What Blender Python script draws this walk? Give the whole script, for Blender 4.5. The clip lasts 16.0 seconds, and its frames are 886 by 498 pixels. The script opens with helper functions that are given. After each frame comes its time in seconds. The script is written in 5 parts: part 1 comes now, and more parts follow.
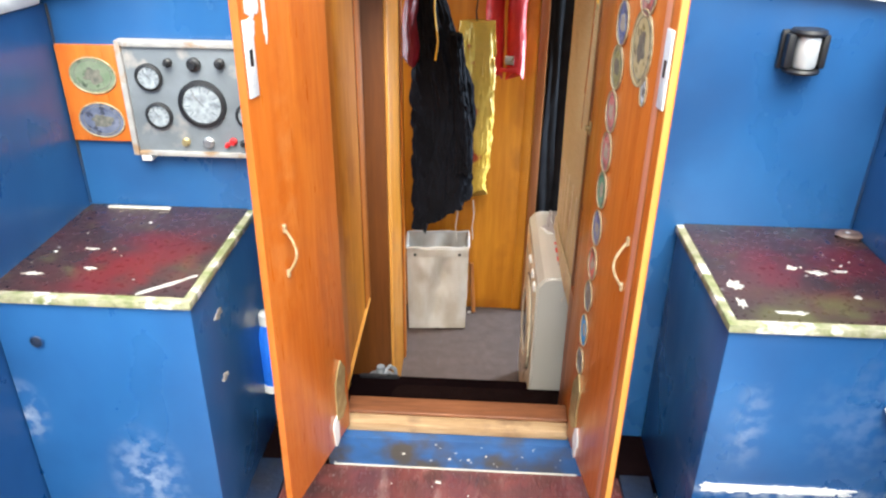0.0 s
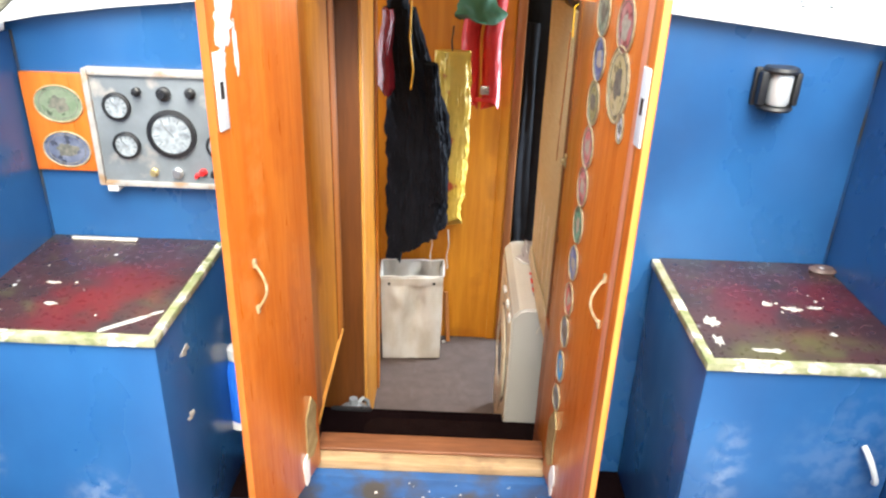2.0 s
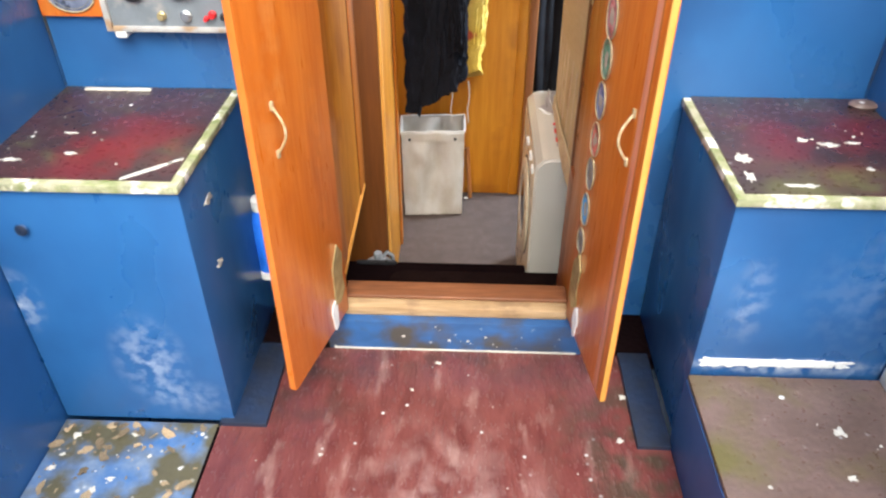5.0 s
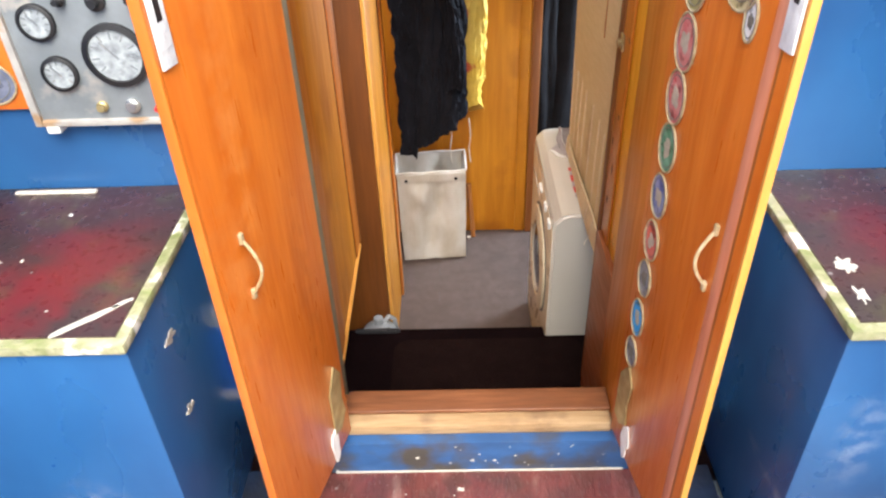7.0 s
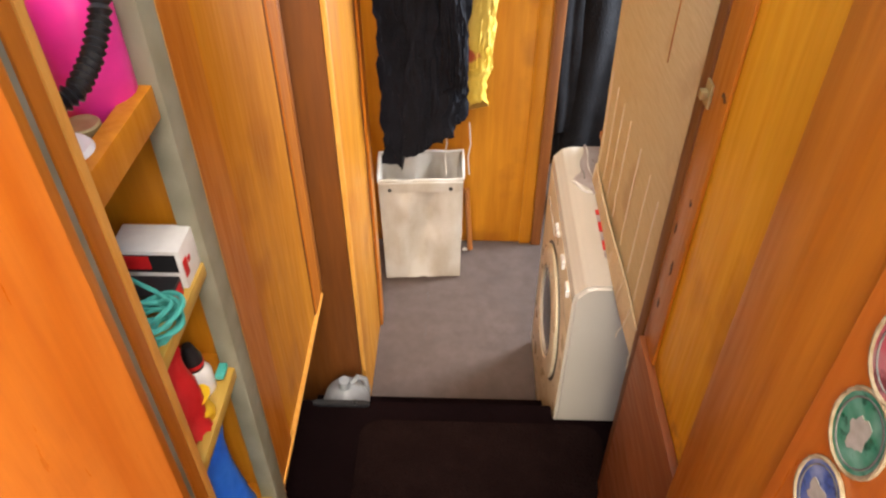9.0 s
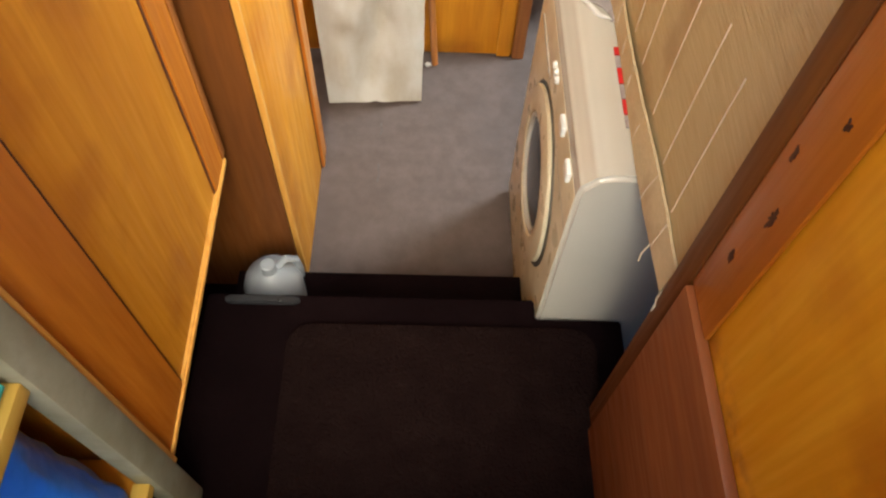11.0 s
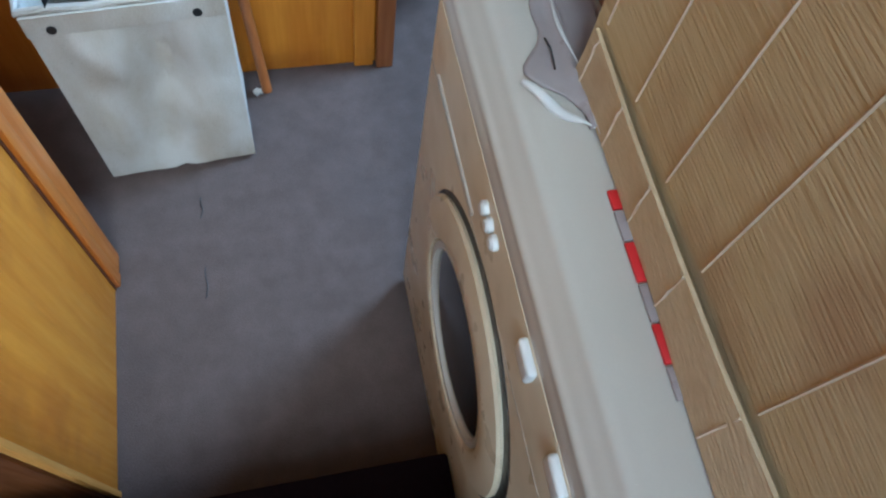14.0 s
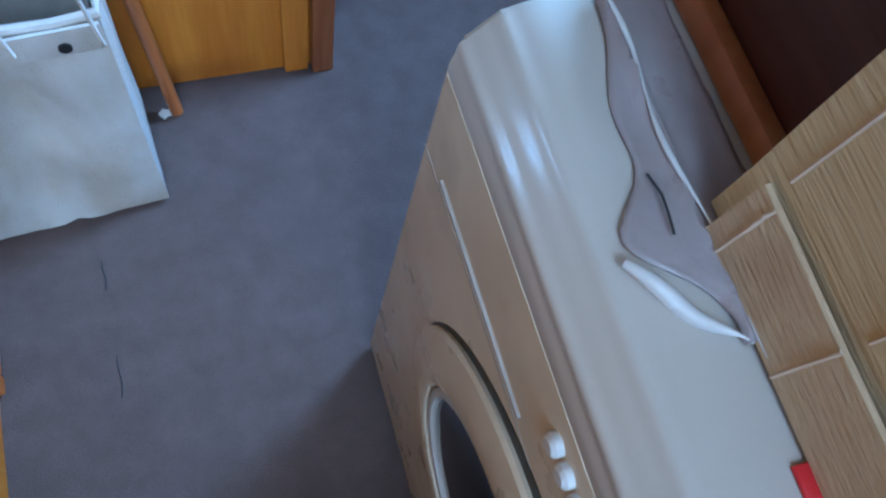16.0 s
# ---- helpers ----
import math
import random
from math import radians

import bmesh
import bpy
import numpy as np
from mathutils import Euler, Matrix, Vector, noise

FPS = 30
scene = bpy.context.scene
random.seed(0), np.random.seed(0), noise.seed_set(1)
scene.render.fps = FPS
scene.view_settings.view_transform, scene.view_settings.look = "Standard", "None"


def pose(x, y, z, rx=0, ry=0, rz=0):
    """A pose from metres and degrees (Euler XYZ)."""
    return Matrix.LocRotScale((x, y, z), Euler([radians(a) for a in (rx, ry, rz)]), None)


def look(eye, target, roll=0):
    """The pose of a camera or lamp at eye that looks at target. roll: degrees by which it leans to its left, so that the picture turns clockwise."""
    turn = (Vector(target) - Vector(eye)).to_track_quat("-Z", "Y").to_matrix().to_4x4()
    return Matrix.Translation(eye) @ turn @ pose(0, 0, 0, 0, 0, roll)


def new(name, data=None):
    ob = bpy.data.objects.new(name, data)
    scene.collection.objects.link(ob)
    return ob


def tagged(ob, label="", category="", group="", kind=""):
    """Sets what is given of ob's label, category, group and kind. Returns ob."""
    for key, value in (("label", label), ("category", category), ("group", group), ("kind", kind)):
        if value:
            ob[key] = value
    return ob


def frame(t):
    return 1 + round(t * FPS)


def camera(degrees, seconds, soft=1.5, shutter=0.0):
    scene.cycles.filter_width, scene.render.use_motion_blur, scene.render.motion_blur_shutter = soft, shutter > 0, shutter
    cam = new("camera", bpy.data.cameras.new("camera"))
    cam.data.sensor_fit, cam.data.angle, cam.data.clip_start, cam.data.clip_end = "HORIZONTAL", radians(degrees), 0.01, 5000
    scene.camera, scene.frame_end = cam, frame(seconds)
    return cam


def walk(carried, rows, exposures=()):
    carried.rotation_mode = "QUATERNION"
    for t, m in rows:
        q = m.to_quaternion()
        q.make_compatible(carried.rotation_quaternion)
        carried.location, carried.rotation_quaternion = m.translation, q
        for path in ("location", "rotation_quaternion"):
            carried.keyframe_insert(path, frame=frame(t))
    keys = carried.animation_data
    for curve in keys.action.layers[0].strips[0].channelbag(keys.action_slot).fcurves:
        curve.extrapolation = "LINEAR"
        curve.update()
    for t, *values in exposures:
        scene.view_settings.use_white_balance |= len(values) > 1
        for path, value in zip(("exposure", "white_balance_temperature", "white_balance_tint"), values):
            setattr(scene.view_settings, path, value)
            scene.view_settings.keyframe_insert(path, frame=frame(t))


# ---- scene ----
cam = camera(63.0, 16.0, soft=2.3)
METRES, EYE, TILT, LEAN, TURN = 3.1, 1.43, 0.0, 0.0, 2.9
ROWS = [
    (0.0, 0.0, 0.0, 0.0, 0.34, -27.14, -0.66),
    (0.5, -0.0012, -0.0007, 0.0016, -1.18, -24.02, -0.5),
    (1.0, -0.0019, 0.0006, 0.0023, -1.52, -21.77, -1.27),
    (1.5, -0.0006, 0.0053, 0.003, -1.75, -21.34, -1.28),
    (2.0, -0.0003, 0.0111, 0.0023, -1.38, -25.15, -1.77),
    (2.5, 0.0002, 0.0087, -0.0014, -2.18, -28.79, -0.43),
    (3.0, -0.0012, 0.0048, -0.0041, -1.73, -31.36, -0.62),
    (3.5, -0.0009, 0.0034, -0.0085, -1.65, -35.88, 0.0),
    (6.0, -0.0035, 0.0396, -0.0148, 0.21, -35.85, 0.29),
    (6.5, -0.0141, 0.0897, -0.0132, -1.46, -35.94, 2.37),
    (7.0, -0.0138, 0.1386, -0.011, -2.48, -36.01, 1.88),
    (7.5, 0.0094, 0.1942, -0.011, -1.07, -35.87, -0.06),
    (8.0, 0.0198, 0.2408, -0.0174, -0.48, -36.47, 0.27),
    (8.5, 0.0103, 0.2999, -0.0263, -1.48, -37.62, 1.63),
    (9.0, 0.0049, 0.3586, -0.039, -1.12, -40.92, 0.07),
    (9.5, 0.011, 0.4279, -0.0505, -0.71, -43.71, -1.36),
    (10.0, 0.0193, 0.4687, -0.0671, -1.12, -51.48, -1.48),
    (12.5, 0.0228, 0.6549, -0.199, -6.98, -62.23, -4.15),
    (13.0, 0.0352, 0.7035, -0.2077, -8.73, -65.59, -5.52),
    (13.5, 0.046, 0.729, -0.2248, -8.98, -67.91, -6.92),
    (14.0, 0.056, 0.7658, -0.2491, -14.25, -64.15, -5.91),
    (14.5, 0.0466, 0.7926, -0.2685, -15.25, -60.98, -5.89),
    (15.0, 0.0463, 0.8104, -0.2769, -15.47, -62.58, -8.24),
    (15.5, 0.058, 0.8416, -0.2946, -16.12, -65.03, -9.58),
    (16.0, 0.0685, 0.8695, -0.3088, -19.83, -68.34, -9.27),
]
EXPOSURES = [(0.0, 1.72, 6200, 2), (1.0, 1.88, 6350, 2), (1.5, 2.0, 6450, 2), (3.0, 1.64, 6250, 2), (7.0, 1.7, 6480, 6), (9.0, 1.83, 7300, 9), (10.0, 1.79, 7500, 12), (12.5, 1.65, 5350, -22), (13.0, 1.48, 5050, -18), (13.5, 1.17, 4870, -15), (14.0, 1.11, 4600, -7), (14.5, 1.46, 4170, -5), (15.0, 1.33, 3930, -5), (15.5, 1.12, 3880, -4), (16.0, 0.96, 3920, -4)]
walk(cam, [(t, pose(0, 0, EYE, TILT, LEAN, TURN) @ pose(METRES * x, METRES * y, METRES * z, 90 + pitch, roll, yaw)) for t, x, y, z, yaw, pitch, roll in ROWS], EXPOSURES)

# ---- daylight ----
world = bpy.data.worlds.new("sky")
scene.world = world
world.use_nodes = True
wn = world.node_tree
sky = wn.nodes.new("ShaderNodeTexSky")
sky.sky_type = "NISHITA"
sky.sun_disc = False
sky.sun_elevation, sky.sun_rotation = radians(50.8), radians(172)
sky.air_density, sky.dust_density, sky.ozone_density = 1.0, 4.0, 0.6
wn.links.new(sky.outputs[0], wn.nodes["Background"].inputs[0])
wn.nodes["Background"].inputs[1].default_value = 0.15
sun = new("sun", bpy.data.lights.new("sun", "SUN"))
sun.data.energy, sun.data.angle, sun.data.color = 1.4, radians(40), (1.0, 0.97, 0.92)
sun.matrix_world = look((0.3, -2.1, 2.6), (0, 0, 0))
porthole_light = new("window_daylight", bpy.data.lights.new("window_daylight", "AREA"))
porthole_light.data.shape, porthole_light.data.size, porthole_light.data.size_y = "RECTANGLE", 0.36, 0.28
porthole_light.data.energy, porthole_light.data.color = 20.0, (0.72, 0.84, 1.0)
porthole_light.matrix_world = look((1.16, 3.62, 0.5), (0.0, 3.3, 0.0))

left_light = new("window_daylight", bpy.data.lights.new("window_daylight_left", "AREA"))
left_light.data.shape, left_light.data.size, left_light.data.size_y = "RECTANGLE", 0.34, 0.5
left_light.data.energy, left_light.data.color = 2.4, (0.80, 0.88, 1.0)
left_light.matrix_world = look((-0.985, 3.345, 0.74), (0.6, 2.95, 0.75))


# ---- materials ----
def surf(name, a, b, size=0.2, rough=0.5, bump=0.15, grain=(1, 1, 1), fine=40.0, spots=None, metal=0.0, coat=0.0, stain=None, vary=0.0, patches=(), spec=0.5, contrast=0.45, patch=30.0):
    """A weathered surface: two colours in broad patches, fine grain, optional spots, stains and placed patches."""
    m = bpy.data.materials.new(name)
    m.use_nodes = True
    n, l = m.node_tree.nodes, m.node_tree.links
    p = n["Principled BSDF"]
    tc = n.new("ShaderNodeTexCoord")
    mp = n.new("ShaderNodeMapping")
    mp.inputs["Scale"].default_value = grain
    l.new(tc.outputs["Object"], mp.inputs["Vector"])

    def cloud(scale, detail, lo, hi, vec=None):
        t = n.new("ShaderNodeTexNoise")
        t.inputs["Scale"].default_value, t.inputs["Detail"].default_value = scale, detail
        l.new((vec or mp).outputs["Vector"] if vec is None or vec is mp else vec.outputs["Object"], t.inputs["Vector"])
        r = n.new("ShaderNodeMapRange")
        r.inputs["From Min"].default_value, r.inputs["From Max"].default_value = lo, hi
        l.new(t.outputs["Fac"], r.inputs["Value"])
        return r.outputs["Result"]

    def blend(fac, c1, c2, mode="MIX"):
        x = n.new("ShaderNodeMix")
        x.data_type, x.blend_type = "RGBA", mode
        if isinstance(fac, float):
            x.inputs["Factor"].default_value = fac
        else:
            l.new(fac, x.inputs["Factor"])
        for k, c in (("A", c1), ("B", c2)):
            s = [i for i in x.inputs if i.name == k and i.type == "RGBA"][0]
            if isinstance(c, tuple):
                s.default_value = (*c, 1)
            else:
                l.new(c, s)
        return [o for o in x.outputs if o.type == "RGBA"][0]

    col = blend(cloud(1 / size, 5, 0.35, 0.68), a, b)
    grainy = cloud(fine, 8, 0.3, 0.75)
    dark = tuple(c * 0.72 for c in a)
    half = n.new("ShaderNodeMath")
    half.operation = "MULTIPLY"
    half.inputs[1].default_value = contrast
    l.new(grainy, half.inputs[0])
    col = blend(half.outputs[0], col, dark)
    if stain:
        c, scale, lo, hi = stain[:4]
        col = blend(cloud(scale, 6, lo, hi, mp if len(stain) > 4 else tc), col, c)
    if spots:
        c, scale, lo, hi = spots
        v = n.new("ShaderNodeTexVoronoi")
        v.inputs["Scale"].default_value = scale
        l.new(tc.outputs["Object"], v.inputs["Vector"])
        r = n.new("ShaderNodeMapRange")
        r.inputs["From Min"].default_value, r.inputs["From Max"].default_value = hi, lo
        l.new(v.outputs["Distance"], r.inputs["Value"])
        gate = n.new("ShaderNodeMath")
        gate.operation = "MULTIPLY"
        l.new(r.outputs["Result"], gate.inputs[0])
        l.new(cloud(scale * 0.35, 2, 0.52, 0.6, tc), gate.inputs[1])
        col = blend(gate.outputs[0], col, c)
    for (px, py, pz), (sx, sy, sz), c, amount in patches:
        sub = n.new("ShaderNodeVectorMath")
        sub.operation = "SUBTRACT"
        l.new(tc.outputs["Object"], sub.inputs[0])
        sub.inputs[1].default_value = (px, py, pz)
        div = n.new("ShaderNodeVectorMath")
        div.operation = "DIVIDE"
        l.new(sub.outputs[0], div.inputs[0])
        div.inputs[1].default_value = (sx, sy, sz)
        ln = n.new("ShaderNodeVectorMath")
        ln.operation = "LENGTH"
        l.new(div.outputs[0], ln.inputs[0])
        near = n.new("ShaderNodeMapRange")
        near.inputs["From Min"].default_value, near.inputs["From Max"].default_value = 1.0, 0.1
        l.new(ln.outputs["Value"], near.inputs["Value"])
        worn = n.new("ShaderNodeMath")
        worn.operation = "MULTIPLY"
        l.new(near.outputs["Result"], worn.inputs[0])
        l.new(cloud(patch, 8, 0.42, 0.6, tc), worn.inputs[1])
        wm_ = n.new("ShaderNodeMath")
        wm_.operation = "MULTIPLY"
        wm_.inputs[1].default_value = amount
        l.new(worn.outputs[0], wm_.inputs[0])
        col = blend(wm_.outputs[0], col, c)
    if vary:
        oi = n.new("ShaderNodeObjectInfo")
        hs = n.new("ShaderNodeHueSaturation")
        r = n.new("ShaderNodeMapRange")
        r.inputs["To Min"].default_value, r.inputs["To Max"].default_value = 1 - vary, 1 + vary
        l.new(oi.outputs["Random"], r.inputs["Value"])
        l.new(r.outputs["Result"], hs.inputs["Value"])
        l.new(col, hs.inputs["Color"])
        col = hs.outputs["Color"]
    l.new(col, p.inputs["Base Color"])
    rr = n.new("ShaderNodeMapRange")
    rr.inputs["To Min"].default_value, rr.inputs["To Max"].default_value = max(rough - 0.1, 0.02), min(rough + 0.14, 1)
    l.new(grainy, rr.inputs["Value"])
    l.new(rr.outputs["Result"], p.inputs["Roughness"])
    p.inputs["Metallic"].default_value = metal
    p.inputs["Specular IOR Level"].default_value = spec
    p.inputs["Coat Weight"].default_value, p.inputs["Coat Roughness"].default_value = coat, 0.22
    bp = n.new("ShaderNodeBump")
    bp.inputs["Strength"].default_value, bp.inputs["Distance"].default_value = bump, 0.004
    l.new(grainy, bp.inputs["Height"])
    l.new(bp.outputs["Normal"], p.inputs["Normal"])
    return m


PALE = (0.72, 0.72, 0.7)
# Darker patches beside both hinges, paler ones on the left leaf.
door_wood = surf("door_wood", (0.50, 0.115, 0.011), (0.61, 0.175, 0.023), 0.25, 0.36, 0.06, (9, 9, 0.7), 14, contrast=0.2, coat=0.3, stain=((0.42, 0.085, 0.008), 7.0, 0.56, 0.8), patches=(((-0.36, 1.42, 0.5), (0.06, 0.05, 0.5), (0.30, 0.07, 0.01), 0.5), ((0.29, 1.42, 0.6), (0.06, 0.05, 0.6), (0.30, 0.06, 0.008), 0.5), ((-0.39, 1.3, 1.0), (0.1, 0.05, 0.3), (0.70, 0.32, 0.10), 0.25), ((-0.38, 1.25, 0.75), (0.1, 0.12, 0.25), (0.70, 0.32, 0.10), 0.2), ((-0.4, 1.2, 0.3), (0.1, 0.12, 0.3), (0.70, 0.32, 0.10), 0.15)))
door_red = surf("door_red_strip", (0.60, 0.21, 0.11), (0.68, 0.30, 0.19), 0.2, 0.45, 0.08, (9, 9, 0.7), 14)
# Dark patches at panel edges: grime, with corner shade put into the colour.
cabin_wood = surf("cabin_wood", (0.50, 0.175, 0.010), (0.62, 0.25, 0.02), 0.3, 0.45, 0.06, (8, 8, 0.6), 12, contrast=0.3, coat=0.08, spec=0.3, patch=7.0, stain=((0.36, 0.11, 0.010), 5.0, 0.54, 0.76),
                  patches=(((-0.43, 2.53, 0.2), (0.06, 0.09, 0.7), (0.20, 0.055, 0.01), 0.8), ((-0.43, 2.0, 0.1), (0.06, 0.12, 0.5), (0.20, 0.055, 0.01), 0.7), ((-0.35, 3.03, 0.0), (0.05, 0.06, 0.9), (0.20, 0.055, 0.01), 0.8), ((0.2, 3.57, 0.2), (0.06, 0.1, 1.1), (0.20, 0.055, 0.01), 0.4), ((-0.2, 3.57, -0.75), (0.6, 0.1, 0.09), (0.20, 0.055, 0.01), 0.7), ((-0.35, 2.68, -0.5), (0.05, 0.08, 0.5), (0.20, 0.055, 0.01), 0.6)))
dark_wood = surf("dark_wood", (0.27, 0.085, 0.018), (0.36, 0.13, 0.03), 0.2, 0.4, 0.08, (8, 8, 0.6), 12, coat=0.2)
# Cabin wood with the partition's light raised into its colour; darker bands at edges.
golden_lit_wood = surf("golden_lit_wood", (0.70, 0.29, 0.013), (0.80, 0.38, 0.026), 0.3, 0.42, 0.06, (8, 8, 0.6), 12, contrast=0.3, coat=0.08, spec=0.3, stain=((0.48, 0.16, 0.010), 5.0, 0.54, 0.76), patches=(((0.33, 2.08, 0.5), (0.05, 0.035, 0.8), (0.26, 0.08, 0.01), 0.5), ((0.33, 1.76, 0.4), (0.05, 0.07, 0.7), (0.30, 0.09, 0.01), 0.3), ((0.33, 1.9, 0.25), (0.05, 0.3, 0.03), (0.20, 0.055, 0.01), 0.5)))
stile_wood = surf("stile_wood", (0.44, 0.125, 0.010), (0.52, 0.17, 0.016), 0.2, 0.38, 0.08, (8, 8, 0.6), 12, coat=0.2)
red_wood = surf("red_wood", (0.24, 0.07, 0.022), (0.32, 0.10, 0.03), 0.2, 0.45, 0.08, (6, 0.7, 6), 12)
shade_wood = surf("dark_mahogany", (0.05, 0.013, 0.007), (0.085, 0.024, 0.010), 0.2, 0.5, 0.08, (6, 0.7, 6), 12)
# Stained brown wood, darkened again for the shade on the return panel.
return_wood = surf("stained_shaded_brown_wood", (0.13, 0.040, 0.008), (0.18, 0.058, 0.010), 0.2, 0.5, 0.08, (8, 8, 0.6), 12)
edge_wood = surf("edge_wood", (0.62, 0.29, 0.055), (0.70, 0.36, 0.085), 0.1, 0.45, 0.1, (6, 6, 0.8), 14)
lip_wood = surf("yellow_lip_wood", (0.48, 0.29, 0.05), (0.56, 0.36, 0.08), 0.1, 0.45, 0.1, (6, 0.8, 6), 14, contrast=0.3)
raw_wood = surf("worn_sill_wood", (0.29, 0.18, 0.085), (0.42, 0.29, 0.16), 0.08, 0.6, 0.3, (0.7, 6, 6), 20, stain=((0.14, 0.08, 0.045), 9.0, 0.5, 0.68))
brown_sill = surf("brown_sill", (0.12, 0.040, 0.013), (0.19, 0.068, 0.024), 0.08, 0.55, 0.2, (0.7, 6, 6), 20)
blue = surf("blue_paint", (0.020, 0.092, 0.255), (0.030, 0.122, 0.31), 0.22, 0.32, 0.012, (1, 1, 0.6), 7, contrast=0.14, spec=0.6, stain=((0.017, 0.066, 0.19), 2.6, 0.46, 0.74))
SCUFF = (0.45, 0.5, 0.58)
blue_scuffed = surf("scuffed_blue_paint", (0.020, 0.092, 0.255), (0.030, 0.122, 0.31), 0.22, 0.32, 0.012, (1, 1, 0.6), 7, contrast=0.14, spec=0.6, stain=((0.017, 0.066, 0.19), 2.6, 0.46, 0.74),
                    patches=(((-0.73, 1.2, 0.20), (0.10, 0.3, 0.16), SCUFF, 0.42), ((-0.66, 1.2, 0.08), (0.12, 0.3, 0.07), SCUFF, 0.26), ((-0.98, 1.2, 0.37), (0.06, 0.3, 0.10), SCUFF, 0.6), ((0.58, 1.2, 0.42), (0.05, 0.3, 0.14), SCUFF, 0.26), ((0.82, 1.2, 0.45), (0.16, 0.3, 0.2), SCUFF, 0.12), ((0.7, 1.2, 0.24), (0.3, 0.3, 0.03), SCUFF, 0.8)))
blue_dirty = surf("grimy_blue_paint", (0.016, 0.055, 0.15), (0.028, 0.10, 0.27), 0.12, 0.4, 0.15, (0.5, 1, 1), 50, contrast=0.3, spots=(PALE, 26.0, 0.05, 0.12), stain=((0.05, 0.045, 0.04), 9.0, 0.46, 0.62))
# Grimy navy, taken almost to black for the shade by the doors.
navy_shade_grime = surf("grimy_shaded_navy_paint", (0.008, 0.020, 0.055), (0.012, 0.014, 0.022), 0.08, 0.5, 0.25, (1, 1, 1), 60)
blue_floor = surf("dirty_blue_floor", (0.05, 0.14, 0.34), (0.20, 0.25, 0.33), 0.07, 0.5, 0.3, (1, 1, 1), 50, spots=(PALE, 30.0, 0.08, 0.2), stain=((0.09, 0.08, 0.045), 9.0, 0.44, 0.58))
# Paler patches mid-floor; darker ones at the right, left and riser foot.
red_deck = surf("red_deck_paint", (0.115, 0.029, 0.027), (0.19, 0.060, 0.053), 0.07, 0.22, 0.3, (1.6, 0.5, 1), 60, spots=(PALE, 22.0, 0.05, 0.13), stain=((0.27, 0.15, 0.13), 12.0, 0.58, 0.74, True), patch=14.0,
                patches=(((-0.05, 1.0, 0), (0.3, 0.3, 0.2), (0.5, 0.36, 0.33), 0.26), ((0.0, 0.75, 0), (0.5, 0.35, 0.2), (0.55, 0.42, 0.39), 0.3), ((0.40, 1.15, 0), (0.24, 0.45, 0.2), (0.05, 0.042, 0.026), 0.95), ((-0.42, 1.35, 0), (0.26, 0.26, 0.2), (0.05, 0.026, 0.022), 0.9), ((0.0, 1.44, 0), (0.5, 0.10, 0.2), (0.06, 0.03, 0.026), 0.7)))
red_seat = surf("red_seat_paint", (0.040, 0.024, 0.024), (0.066, 0.025, 0.025), 0.10, 0.32, 0.12, (1, 1, 1), 60, patch=8.0, contrast=0.25, spots=(PALE, 20.0, 0.05, 0.12), stain=((0.075, 0.062, 0.035), 14.0, 0.56, 0.7),
                patches=(((-0.77, 1.36, 0.68), (0.30, 0.26, 0.2), (0.14, 0.014, 0.018), 0.85), ((-0.70, 1.30, 0.68), (0.22, 0.2, 0.2), (0.12, 0.014, 0.018), 0.8), ((0.80, 1.46, 0.68), (0.24, 0.2, 0.2), (0.12, 0.014, 0.02), 0.85), ((0.68, 1.42, 0.68), (0.2, 0.2, 0.2), (0.12, 0.016, 0.02), 0.8),
                         ((-0.78, 1.64, 0.68), (0.4, 0.13, 0.2), (0.045, 0.04, 0.035), 0.95), ((0.7, 1.25, 0.68), (0.3, 0.10, 0.2), (0.10, 0.10, 0.035), 0.9), ((0.7, 1.64, 0.68), (0.4, 0.13, 0.2), (0.065, 0.062, 0.058), 0.95), ((-0.97, 1.4, 0.68), (0.12, 0.3, 0.2), (0.04, 0.04, 0.035), 0.9)))
brown_deck = surf("brown_deck_paint", (0.13, 0.085, 0.065), (0.20, 0.13, 0.11), 0.12, 0.34, 0.2, (1, 1, 1), 60, spots=(PALE, 22.0, 0.08, 0.16), stain=((0.12, 0.10, 0.03), 5.0, 0.5, 0.66))
mossy = surf("mossy_ply_edge", (0.42, 0.39, 0.27), (0.16, 0.2, 0.05), 0.035, 0.85, 0.8, (1, 1, 1), 60, stain=((0.72, 0.7, 0.62), 16.0, 0.54, 0.62))
white_gel = surf("white_gelcoat", (0.8, 0.8, 0.78), (0.72, 0.73, 0.71), 0.3, 0.35, 0.05, (1, 1, 1), 30, stain=((0.5, 0.5, 0.46), 4.0, 0.6, 0.8))
cream = surf("cream_paint", (0.78, 0.68, 0.46), (0.82, 0.74, 0.54), 0.2, 0.5, 0.1, (1, 1, 1), 30)
flaked = surf("flaked_white_paint", (0.82, 0.82, 0.8), (0.7, 0.7, 0.68), 0.02, 0.6, 0.4, (1, 1, 1), 60)
grey_panel = surf("grey_panel_paint", (0.15, 0.17, 0.19), (0.21, 0.235, 0.26), 0.08, 0.45, 0.15, (1, 1, 1), 50, stain=((0.36, 0.33, 0.30), 14.0, 0.58, 0.7))
frame_grey = surf("worn_grey_frame", (0.32, 0.31, 0.30), (0.42, 0.41, 0.39), 0.03, 0.6, 0.3, stain=((0.3, 0.2, 0.12), 16.0, 0.58, 0.66))
chrome = surf("dull_chrome", (0.6, 0.6, 0.58), (0.7, 0.7, 0.68), 0.05, 0.3, 0.05, metal=0.9)
